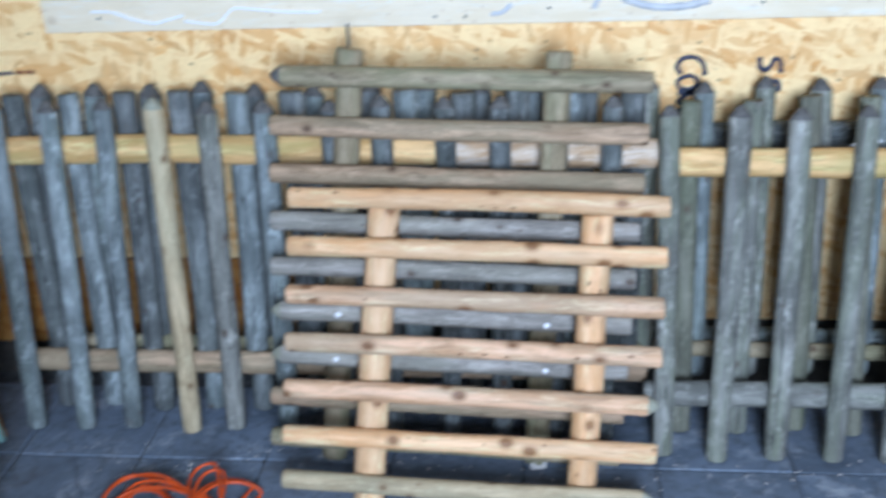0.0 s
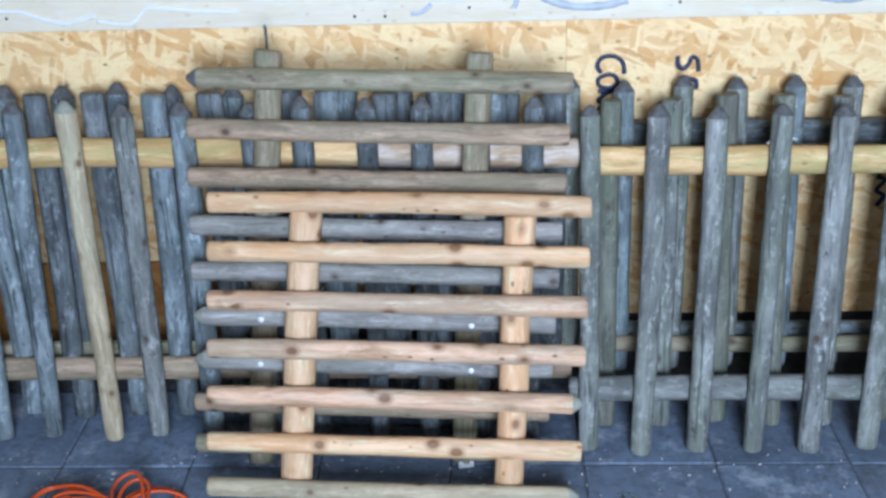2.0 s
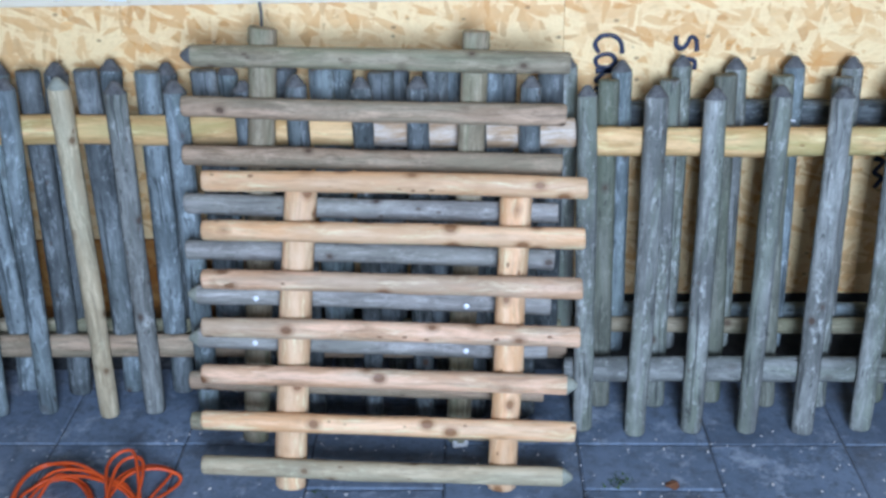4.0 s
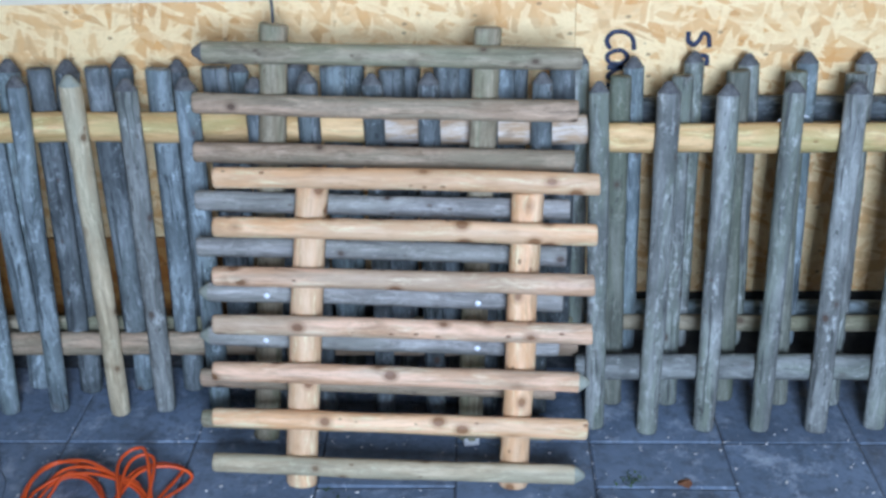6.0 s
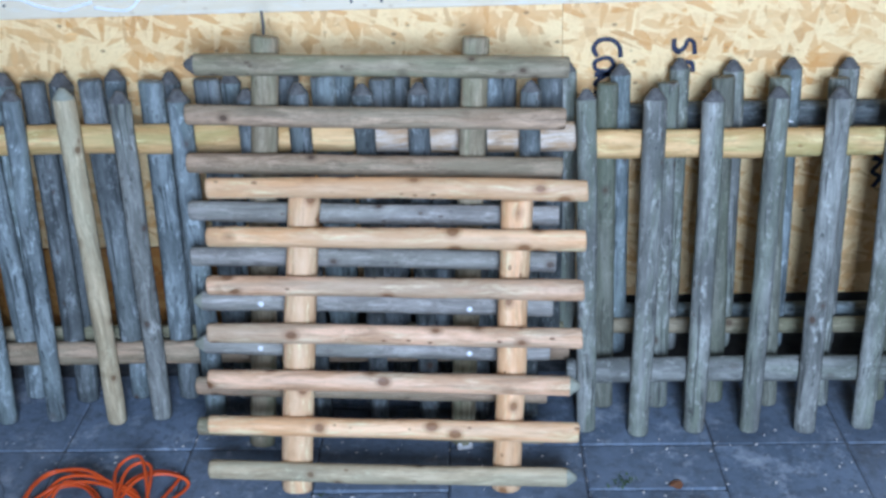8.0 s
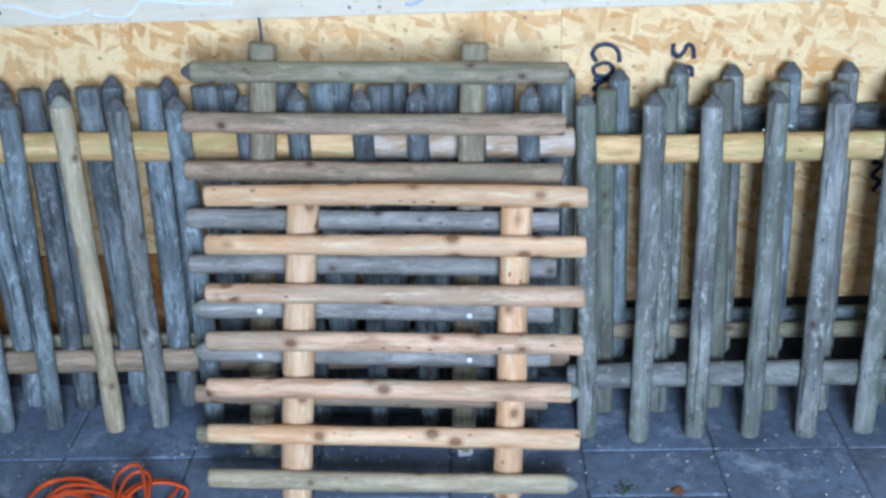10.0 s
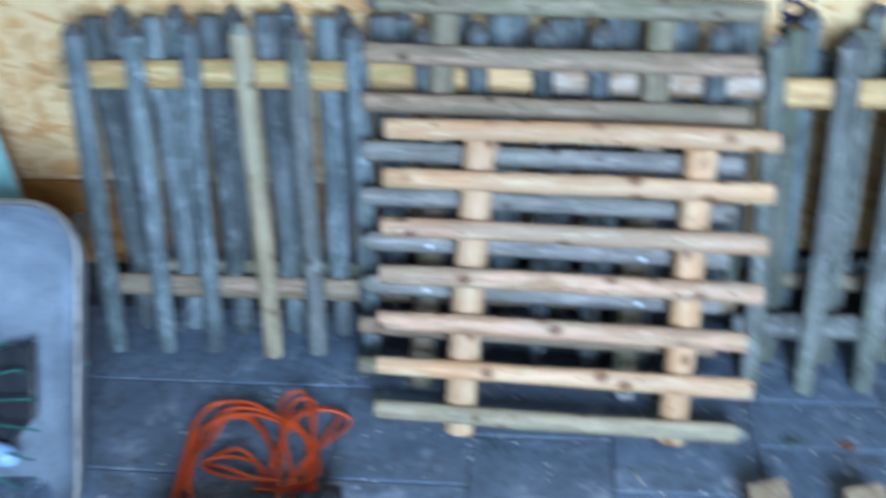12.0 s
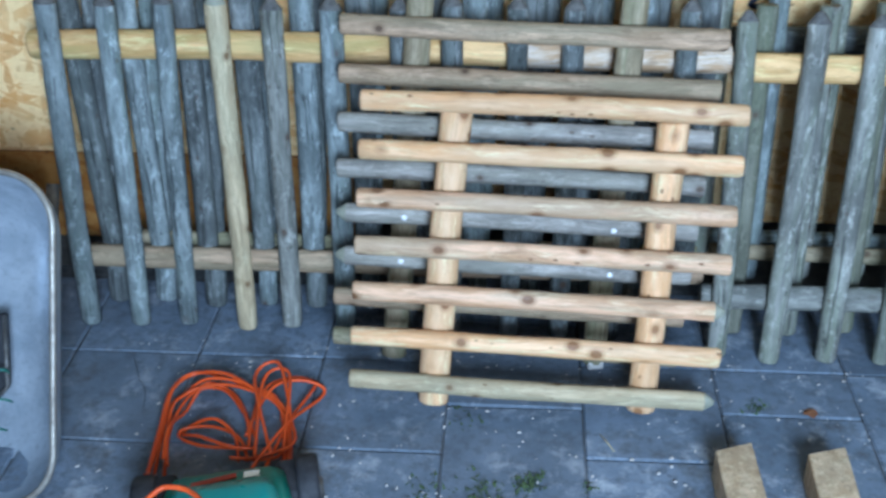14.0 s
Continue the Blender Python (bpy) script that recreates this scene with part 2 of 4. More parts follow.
GREY = wood("weathered_grey_wood", (0.303, 0.335, 0.327), (0.148, 0.168, 0.165), (0.175, 0.21, 0.175), 0.45, 0.5, mottle=1.0)
GREY_GREEN = wood("mossy_grey_wood", (0.355, 0.345, 0.3), (0.18, 0.176, 0.152), (0.2, 0.225, 0.145), 0.45, 0.6, mottle=1.0)
MOSS_GREY = wood("moss_green_wood", (0.255, 0.245, 0.185), (0.14, 0.138, 0.1), (0.15, 0.165, 0.1), 0.4, 0.7, mottle=0.6)
GREEN_GREY = wood("greenish_grey_wood", (0.42, 0.335, 0.215), (0.255, 0.2, 0.12), (0.25, 0.255, 0.145), 0.55, 0.6, mottle=0.35)
BROWN_GREY = wood("brown_grey_wood", (0.48, 0.325, 0.205), (0.29, 0.195, 0.115), (0.28, 0.255, 0.165), 0.6, 0.5, mottle=0.35)
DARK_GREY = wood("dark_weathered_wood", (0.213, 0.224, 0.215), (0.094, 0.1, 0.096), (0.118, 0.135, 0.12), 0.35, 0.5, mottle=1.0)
TAN = wood("fresh_tan_wood", (0.95, 0.6, 0.335), (0.76, 0.41, 0.185), (0.52, 0.36, 0.21), 0.8, 0.5, 0.5, 0.4, (0.2, 0.08, 0.025), 0.45, 0.2, 0.8)
TAN_WORN = wood("worn_tan_wood", (0.84, 0.515, 0.315), (0.58, 0.33, 0.175), (0.4, 0.32, 0.21), 0.85, 0.65, 0.52, 0.5, (0.17, 0.07, 0.025), 0.42, 0.2, 0.85)
TAN_GREY = wood("greyed_tan_wood", (0.66, 0.52, 0.325), (0.45, 0.342, 0.2), (0.41, 0.365, 0.235), 0.7, 0.6, 0.62, 0.45, (0.15, 0.075, 0.03), mottle=0.3)
SILVER = wood("silvery_grey_wood", (0.45, 0.405, 0.352), (0.27, 0.242, 0.207), (0.29, 0.28, 0.215), 0.55, 0.5, mottle=0.45)
YELLOW = wood("yellow_pine", (0.86, 0.55, 0.255), (0.6, 0.355, 0.135), (0.42, 0.36, 0.13), 0.5, 0.6, 0.6, 0.4, (0.26, 0.11, 0.04))
PALE = wood("flaked_pale_wood", (0.86, 0.74, 0.6), (0.56, 0.36, 0.2), (0.4, 0.3, 0.15), 0.4, 0.8, 0.6, 0.45, mottle=0.4)
BOARD = wood("pale_planed_board", (0.92, 0.78, 0.57), (0.86, 0.71, 0.49), (0.89, 0.76, 0.56), 0.3, 0.3, 0.5, 0.06, (0.5, 0.3, 0.15), 0.3, 0.15, 0.3)
END_DARK = plain("dark_end_grain", (0.15, 0.14, 0.13), (0.07, 0.065, 0.06), 70.0, 0.85, 0.0, 0.5)
END_GREEN = plain("green_treated_end", (0.33, 0.325, 0.25), (0.23, 0.225, 0.165), 60.0, 0.8, 0.0, 0.4)
OFFCUT = wood("offcut_wood", (0.68, 0.51, 0.33), (0.5, 0.355, 0.21), (0.4, 0.3, 0.19), 0.7, 0.5, knot_size=0.16, mottle=0.4)
OSB = osb("strand_board")
# brown board; its tint also carries the shade low on the left wall
OSB_DARK = osb("dark_strand_board", (0.52, 0.36, 0.2))
PLINTH = plain("dark_plinth", (0.07, 0.06, 0.05), (0.03, 0.028, 0.025), 14.0, 0.85)
SLAB = slab()
JOINT = plain("joint_dirt", (0.11, 0.11, 0.11), (0.04, 0.043, 0.046), 30.0, 0.95)
WALL = plain("shed_wall_paint", (0.2, 0.19, 0.18), (0.14, 0.13, 0.12), 3.0, 0.8)
GALV = plain("galvanised_steel", (0.57, 0.61, 0.66), (0.37, 0.41, 0.46), 11.0, 0.38, 0.45, 0.15)
RIM = plain("worn_rim_steel", (0.44, 0.4, 0.34), (0.25, 0.22, 0.19), 26.0, 0.5, 0.6, 0.2)
# near-white base paints the glint of the screw heads
SCREW = plain("bright_white", (0.97, 0.97, 0.97), (0.9, 0.9, 0.9), 60.0, 0.2, 0.1, 0.02, 1.0)
STEEL = plain("dark_steel", (0.2, 0.19, 0.18), (0.1, 0.09, 0.08), 40.0, 0.5, 0.7)
CABLE = plain("orange_cable", (0.72, 0.1, 0.016), (0.6, 0.07, 0.012), 40.0, 0.42, 0.0, 0.05)
MOWER = plain("green_plastic", (0.02, 0.22, 0.17), (0.012, 0.15, 0.115), 10.0, 0.32, 0.0, 0.05, 0.5)
MOWER_TOP = plain("turquoise_plastic", (0.05, 0.42, 0.40), (0.03, 0.33, 0.33), 10.0, 0.3, 0.0, 0.05, 0.5)
RUBBER = plain("black_rubber", (0.035, 0.035, 0.04), (0.015, 0.015, 0.018), 30.0, 0.7)
RED = plain("red_print", (0.5, 0.05, 0.03), (0.4, 0.04, 0.02), 50.0, 0.5)
MINT = plain("mint_plastic", (0.45, 0.74, 0.68), (0.36, 0.64, 0.58), 6.0, 0.4)
BAG = plain("dark_blue_film", (0.02, 0.025, 0.06), (0.01, 0.012, 0.03), 12.0, 0.22, 0.0, 0.5, 0.6)
BEAD = plain("white_filler", (0.93, 0.93, 0.92), (0.86, 0.86, 0.85), 30.0, 0.5)
BAG_WHITE = plain("white_film", (0.7, 0.72, 0.76), (0.5, 0.53, 0.6), 8.0, 0.35)
INK = plain("blue_black_marker", (0.035, 0.045, 0.085), (0.02, 0.026, 0.05), 60.0, 0.5)
FILLER = plain("grey_filler", (0.62, 0.62, 0.62), (0.5, 0.5, 0.5), 40.0, 0.7)
MOSS = plain("moss", (0.085, 0.125, 0.05), (0.045, 0.07, 0.03), 60.0, 0.95)
LEAF = plain("brown_leaf", (0.3, 0.13, 0.06), (0.18, 0.07, 0.03), 40.0, 0.8)
STRAW = plain("straw", (0.6, 0.5, 0.3), (0.45, 0.36, 0.2), 40.0, 0.7)
CHIP = plain("pale_wood_chip", (0.76, 0.72, 0.68), (0.58, 0.53, 0.48), 40.0, 0.8)
WIRE = plain("green_coated_wire", (0.05, 0.19, 0.14), (0.03, 0.11, 0.085), 30.0, 0.4)


# ---- mesh helpers ----
def thing(name, base, label, category, group="", kind=""):
    ob = new(name)
    ob.empty_display_size = 0.05
    ob.matrix_world = Matrix.Translation(base)
    return tagged(ob, label, category, group, kind)


def part(name, bm, mat, parent=None, label="", at=None, smooth=True, end=None):
    """Links a bmesh as one mesh object, under a thing or a part; at: its pose in the world."""
    mesh = bpy.data.meshes.new(name)
    bm.to_mesh(mesh)
    bm.free()
    mesh.materials.append(mat)
    if end:
        mesh.materials.append(end)
    for p in mesh.polygons:
        p.use_smooth = smooth
    ob = new(name, mesh)
    at = at or Matrix.Identity(4)
    if parent:
        ob.parent = parent
        whole = parent.matrix_basis.copy()
        up = parent.parent
        while up:
            whole = up.matrix_basis @ whole
            up = up.parent
        at = whole.inverted() @ at
    ob.matrix_basis = at
    return tagged(ob, label) if label else ob


def box(sx, sy, sz, bevel=0.004, centre=(0, 0, 0), segments=2):
    bm = bmesh.new()
    bmesh.ops.create_cube(bm, size=1.0)
    for v in bm.verts:
        v.co = Vector((v.co.x * sx, v.co.y * sy, v.co.z * sz)) + Vector(centre)
    if bevel:
        bmesh.ops.bevel(bm, geom=bm.edges[:], offset=bevel, segments=segments, affect="EDGES", profile=0.5)
    return bm


def pole(length, radius, depth=1.0, tip="", seed=0, sides=14, wobble=0.075, back=0.55, crook=0.004):
    """Round or half-round timber along z, its round face to -y. depth: flattening; back: where the flat rear is cut, in radii.
    tip: 'point' at the top is a blunt cone."""
    rnd = random.Random(seed)
    off = Vector((rnd.uniform(0, 90), rnd.uniform(0, 90), rnd.uniform(0, 90)))
    bend = (rnd.uniform(-crook, crook), rnd.uniform(-crook, crook) * 0.4)
    cuts = [(0.0, 0.88), (0.005, 0.98)]
    top = length - (radius * 1.0 if tip == "point" else 0.005)
    count = max(4, int(length / 0.06))
    cuts += [(0.005 + (top - 0.005) * k / count, 1.0) for k in range(1, count + 1)]
    cuts += [(length - radius * 0.12, 0.36), (length, 0.2)] if tip == "point" else [(length, 0.9)]
    bm = bmesh.new()
    rings = []
    slant = rnd.uniform(-0.08, 0.08)
    for z, f in cuts:
        ring = []
        u = z / length
        sway = math.sin(math.pi * u)
        for k in range(sides):
            a = 2 * math.pi * (k + 0.5) / sides
            n = noise.noise(off + Vector((math.cos(a) * 0.8, math.sin(a) * 0.8, z * 7.0)))
            r = radius * f * (1 + wobble * n * 1.6)
            x, y = r * math.cos(a), r * math.sin(a) * depth
            y = min(y, back * radius * f)
            lift = slant * x if z == length and tip != "point" else 0.0
            ring.append(bm.verts.new((x + bend[0] * sway, y + bend[1] * sway, z + lift)))
        rings.append(ring)
    for lo, hi in zip(rings, rings[1:]):
        for k in range(sides):
            f = bm.faces.new((lo[k], lo[(k + 1) % sides], hi[(k + 1) % sides], hi[k]))
            f.material_index = 1 if tip == "point" and lo in rings[-3:] else 0
    bm.faces.new(rings[0][::-1])
    f = bm.faces.new(rings[-1])
    f.material_index = 1 if tip == "point" else 0
    return bm


def along(a, b, front=(0, -1, 0)):
    """A pose at a whose z runs to b and whose -y looks as far as possible to front."""
    z = (Vector(b) - Vector(a)).normalized()
    y = -(Vector(front) - z * z.dot(Vector(front))).normalized()
    x = y.cross(z)
    m = Matrix((x, y, z)).transposed().to_4x4()
    m.translation = a
    return m


def timber(name, a, b, radius, mat, parent, tip="", seed=0, label="", end=None, **more):
    length = (Vector(b) - Vector(a)).length
    bm = pole(length, radius, tip=tip, seed=seed, **more)
    ob = part(name, bm, mat, parent, label, along(a, b), end=end or END_DARK)
    if tip != "point":
        # flat sawn ends keep a crisp edge
        for p in ob.data.polygons[-2:]:
            p.use_smooth = False
    return ob


def tube(points, radius, sides=8, closed=False):
    """A swept tube through points."""
    bm = bmesh.new()
    pts = [Vector(p) for p in points]
    rings = []
    side = Vector((0.3, 0.2, 1)).normalized()
    for k, p in enumerate(pts):
        if closed:
            d = pts[(k + 1) % len(pts)] - pts[k - 1]
        else:
            d = pts[min(k + 1, len(pts) - 1)] - pts[max(k - 1, 0)]
        d.normalize()
        side = (side - d * side.dot(d)).normalized()
        other = d.cross(side)
        rings.append([bm.verts.new(p + radius * (math.cos(a) * side + math.sin(a) * other)) for a in (2 * math.pi * j / sides for j in range(sides))])
    pairs = list(zip(rings, rings[1:])) + ([(rings[-1], rings[0])] if closed else [])
    for lo, hi in pairs:
        for j in range(sides):
            bm.faces.new((lo[j], lo[(j + 1) % sides], hi[(j + 1) % sides], hi[j]))
    if not closed:
        bm.faces.new(rings[0][::-1])
        bm.faces.new(rings[-1])
    return bm


def smooth_path(points, steps=8):
    """Catmull-Rom through points."""
    pts = [Vector(p) for p in points]
    out = []
    for k in range(len(pts) - 1):
        p0, p1, p2, p3 = pts[max(k - 1, 0)], pts[k], pts[k + 1], pts[min(k + 2, len(pts) - 1)]
        for s in range(steps):
            t = s / steps
            out.append(0.5 * (2 * p1 + (p2 - p0) * t + (2 * p0 - 5 * p1 + 4 * p2 - p3) * t * t + (3 * p1 - p0 - 3 * p2 + p3) * t ** 3))
    return out + [pts[-1]]


# ---- the shed ----
WALL_Y = 0.345
X0, X1, Y0, TOP = -1.9, 3.3, -3.4, 2.5


def slab_part(name, sx, sy, sz, centre, mat, kind="structure", label="", category="", bevel=0.0):
    ob = part(name, box(sx, sy, sz, bevel), mat, None, "", Matrix.Translation(centre), smooth=False)
    return tagged(ob, label, category, "", kind)


slab_part("ground", 60.0, 60.0, 0.2, (0.7, -20.0, -0.1065), JOINT, label="dark dirt ground under and around the shed paving", category="ground")
slab_part("wall_north", X1 - X0 + 0.4, 0.12, TOP + 0.1, ((X0 + X1) / 2, WALL_Y + 0.075, TOP / 2), PLINTH, label="dark shed wall behind the strand boards", category="wall")
slab_part("wall_west", 0.12, WALL_Y - Y0, TOP, (X0 - 0.06, (WALL_Y + Y0) / 2, TOP / 2), WALL, label="plain painted side wall of the shed", category="wall")
slab_part("wall_east", 0.12, WALL_Y - Y0, TOP, (X1 + 0.06, (WALL_Y + Y0) / 2, TOP / 2), WALL, label="plain painted side wall of the shed", category="wall")
# never in view: closes the left of the front to hold back sky light
slab_part("wall_south", 0.45 - X0, 0.12, TOP, ((0.45 + X0) / 2, Y0 - 0.06, TOP / 2), WALL, label="unseen front wall beside the wide doorway, added to darken the left side", category="wall")
slab_part("ceiling", X1 - X0 + 0.3, WALL_Y - Y0 + 0.2, 0.08, ((X0 + X1) / 2, (WALL_Y + Y0) / 2, TOP + 0.04), WALL, label="plain wooden ceiling of the shed", category="ceiling")

# strand boards on the back wall, with narrow joints
def board(x0, x1, z0, z1, y, label, mat=OSB):
    bm = box(x1 - x0 - 0.0006, 0.012, z1 - z0 - 0.0006, 0.0008)
    ob = part("wall_panel", bm, mat, None, "", Matrix.Translation(((x0 + x1) / 2, y, (z0 + z1) / 2)), smooth=False)
    return tagged(ob, label, "wall panel", "strand boards on the wall", "structure")


board(X0, 0.045, 0.35, TOP, WALL_Y + 0.006, "golden strand board panel on the shed wall, with printed letters")
board(0.045, 0.865, 0.19, TOP, WALL_Y + 0.004, "golden strand board panel on the shed wall")
board(0.865, 2.2, 0.19, TOP, WALL_Y + 0.005, "golden strand board panel with marker letters")
board(2.2, X1, 0.19, TOP, WALL_Y + 0.006, "golden strand board panel on the shed wall")
# recessed strip, the shade behind the pickets is in its dark tint
board(X0, 0.045, 0.10, 0.345, WALL_Y + 0.0085, "lower strand board strip near the floor, shade put into its brown colour", OSB_DARK)

# pale planed board nailed across the strand boards
bm = box(0.074, 0.022, 3.08, 0.002)
ob = part("trim", bm, BOARD, None, "", along((-0.475 + 1.54, WALL_Y - 0.012, 0.968), (2.6, WALL_Y - 0.012, 0.972)), smooth=False)
tagged(ob, "pale planed wooden board fixed across the strand boards", "trim", "", "structure")


# ---- leaning picket panels ----
def lean_y(bottom, top, z):
    return bottom + (top - bottom) * z / 0.83


def upright_panel(label, xs, bottom, top, z0, z1, radius, mats, tip, rails, group, seed):
    """A picket panel standing on its picket ends and leaning to the wall. xs: the foot and head of each picket. rails: z, x0, x1, radius, material, shift behind the pickets."""
    base = thing("fence_panel", ((xs[0][0] + xs[-1][0]) / 2, bottom, 0.0), label, "fence panel", group)
    rnd = random.Random(seed)
    for k, (foot_x, head_x) in enumerate(xs):
        mat = mats[k % len(mats)]
        lo, hi = z0 + rnd.uniform(-0.004, 0.012), z1 + rnd.uniform(-0.006, 0.006)
        timber("picket", (foot_x, lean_y(bottom, top, lo), max(lo, 0.002)), (head_x, lean_y(bottom, top, hi), hi), radius * rnd.uniform(0.93, 1.07), mat, base, tip, seed * 50 + k, depth=0.8, end=END_GREEN if mat is TAN_GREY else END_DARK)
    for k, (z, x0, x1, r, mat, shift) in enumerate(rails):
        y = lean_y(bottom, top, z) + shift
        timber("rail", (x0, y, z + 0.004), (x1, y, z - 0.004), r, mat, base, "", seed * 70 + k, depth=0.75, crook=0.006)
    return base


FRONT = "picket panels leaning on the wall"
light_one = [GREY, GREY, GREY, TAN_GREY, GREY_GREEN, GREY]
# the last six pickets, behind the sideways panels, take the darker grey
upright_panel("grey picket fence panel with one lighter picket, yellow top rail", [(-0.597, -0.555), (-0.47, -0.427), (-0.348, -0.303), (-0.203, -0.191), (-0.091, -0.072), (0.04, 0.051), (0.186, 0.195), (0.298, 0.304), (0.432, 0.437), (0.552, 0.555), (0.67, 0.672), (0.786, 0.787)], 0.1, 0.165, 0.008, 0.819, 0.0235,
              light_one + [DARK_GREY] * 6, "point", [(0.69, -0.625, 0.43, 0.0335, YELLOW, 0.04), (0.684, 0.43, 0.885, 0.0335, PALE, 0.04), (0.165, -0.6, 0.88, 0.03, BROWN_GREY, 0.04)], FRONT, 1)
upright_panel("weathered grey picket fence panel with yellow top rail", [(0.914, 0.903), (1.033, 1.045), (1.162, 1.167), (1.287, 1.299), (1.414, 1.426), (1.543, 1.55), (1.66, 1.672), (1.785, 1.797)], 0.037, 0.182, 0.002, 0.786, 0.0235,
              [GREY_GREEN], "point", [(0.658, 0.89, 1.86, 0.032, YELLOW, 0.036), (0.134, 0.87, 1.86, 0.032, GREY_GREEN, 0.036)], FRONT, 2)
upright_panel("dark weathered picket fence panel standing upside down with flat ends up", [(-0.53, -0.542), (-0.413, -0.413), (-0.298, -0.283), (-0.158, -0.157), (-0.038, -0.026), (0.092, 0.095), (0.22, 0.222), (0.347, 0.347), (0.473, 0.473), (0.587, 0.587), (0.706, 0.706), (0.831, 0.831)], 0.155, 0.24, 0.18, 0.81, 0.0268,
              [DARK_GREY, GREY, DARK_GREY], "", [(0.185, -0.55, 0.87, 0.022, GREEN_GREY, 0.032)], FRONT, 3)
upright_panel("greenish picket fence panel standing upside down with flat ends up", [(0.966, 0.956), (1.095, 1.085), (1.226, 1.202), (1.355, 1.321), (1.478, 1.446), (1.605, 1.58), (1.725, 1.7)], 0.145, 0.255, 0.004, 0.782, 0.0238,
              [MOSS_GREY, GREY_GREEN, MOSS_GREY], "", [(0.19, 0.9, 1.85, 0.02, GREEN_GREY, 0.032)], FRONT, 4)
upright_panel("dark weathered picket fence panel with pointed ends at the wall", [(-0.555, -0.498), (-0.433, -0.369), (-0.308, -0.24), (-0.172, -0.119), (-0.05, 0.003), (0.09, 0.135), (0.22, 0.262), (0.35, 0.385), (0.48, 0.508), (0.6, 0.62), (0.72, 0.74)], 0.195, 0.288, 0.004, 0.817, 0.0252,
              [DARK_GREY, GREY], "point", [], FRONT, 5)
upright_panel("weathered grey picket fence panel with pointed ends at the wall", [(0.88, 0.872), (1.0, 0.988), (1.122, 1.116), (1.248, 1.23), (1.373, 1.355), (1.495, 1.477), (1.62, 1.603), (1.735, 1.72)], 0.205, 0.295, 0.115, 0.811, 0.0225,
              [GREY_GREEN, GREY, GREY_GREEN], "point", [(0.672, 0.9, 1.85, 0.03, DARK_GREY, 0.03), (0.185, 0.9, 1.85, 0.03, GREY, 0.036)], FRONT, 6)


def sideways_panel(label, rows, plane, radius, mats, tip, rails, seed, screws=()):
    """A picket panel laid on its side: pickets level, rails upright. plane: y at z 0 and its rise per metre of height.
    rows: left x, left z, right x, right z of each picket."""
    y0, k = plane
    base = thing("fence_panel", (0.5, y0, 0.0), label, "fence panel", "panels laid on their side")
    for n, (xa, za, xb, zb) in enumerate(rows):
        a, b = (xa, y0 + k * za, za), (xb, y0 + k * zb, zb)
        if tip == "left" and n in (0, 5, 6) or tip == "right" and n in (4, 6):
            a, b = (b, a) if tip == "left" else (a, b)
            timber("picket", a, b, radius, mats[n % len(mats)], base, "point", seed * 50 + n, depth=0.8, end=END_DARK if n == 0 else END_GREEN)
        else:
            timber("picket", a, b, radius, mats[n % len(mats)], base, "", seed * 50 + n, depth=0.8)
    for n, (xa, za, xb, zb, r, mat) in enumerate(rails):
        s = 0.036
        timber("rail", (xa, y0 + k * za + s, za), (xb, y0 + k * zb + s, zb), r, mat, base, "", seed * 90 + n, depth=0.8)
    for x, z in screws:
        bm = bmesh.new()
        # head drawn larger than a screw, to the size of its glint
        bmesh.ops.create_uvsphere(bm, u_segments=12, v_segments=6, radius=0.0068)
        for v in bm.verts:
            v.co.y *= 0.45
        part("screw", bm, SCREW, base, "screw head, its glint put into the white colour and size", Matrix.Translation((x, y0 + k * z - radius * 0.8, z)))
    return base


def rows_between(count, top, bottom):
    """Rows evenly from the top one to the bottom one."""
    return [tuple(a + (b - a) * n / (count - 1) for a, b in zip(top, bottom)) for n in range(count)]


rear = rows_between(9, (0.088, 0.882, 0.86, 0.857), (0.034, 0.081, 0.813, 0.049))
sideways_panel("greenish grey picket fence panel laid on its side", rear, (-0.033, 0.171), 0.0225, [GREEN_GREY, BROWN_GREY, BROWN_GREY, SILVER, SILVER, SILVER, SILVER, BROWN_GREY, GREEN_GREY], "left",
               [(0.167, 0.01, 0.248, 0.924, 0.029, GREEN_GREY), (0.63, 0.008, 0.676, 0.912, 0.028, GREEN_GREY)], 8, [(0.204, 0.38), (0.652, 0.361), (0.65, 0.259), (0.195, 0.278)])
fore = rows_between(7, (0.129, 0.66, 0.893, 0.64), (0.094, 0.083, 0.872, 0.057))
sideways_panel("fresh tan picket fence panel laid on its side", fore, (-0.196, 0.305), 0.0225, [TAN, TAN, TAN_WORN, TAN_WORN, TAN_WORN, TAN, TAN_GREY], "right",
               [(0.272, 0.012, 0.321, 0.63, 0.033, TAN), (0.725, 0.01, 0.754, 0.612, 0.032, TAN)], 9)


# ---- paving ----
paving = thing("floor", (0.7, -1.5, -0.06), "grey-blue square concrete paving slabs with dirty joints", "paving", "", "structure")
bm = box(0.2972, 0.2972, 0.05, 0.004, segments=1)
whole = part("paving_slab", bm, SLAB, paving, "", Matrix.Translation((0.15, -0.15, -0.026)), smooth=False)
bm = box(0.2972, 0.1472, 0.05, 0.004, segments=1)
half = part("paving_slab", bm, SLAB, paving, "", Matrix.Translation((1.05, -0.075, -0.026)), smooth=False)
rnd = random.Random(4)


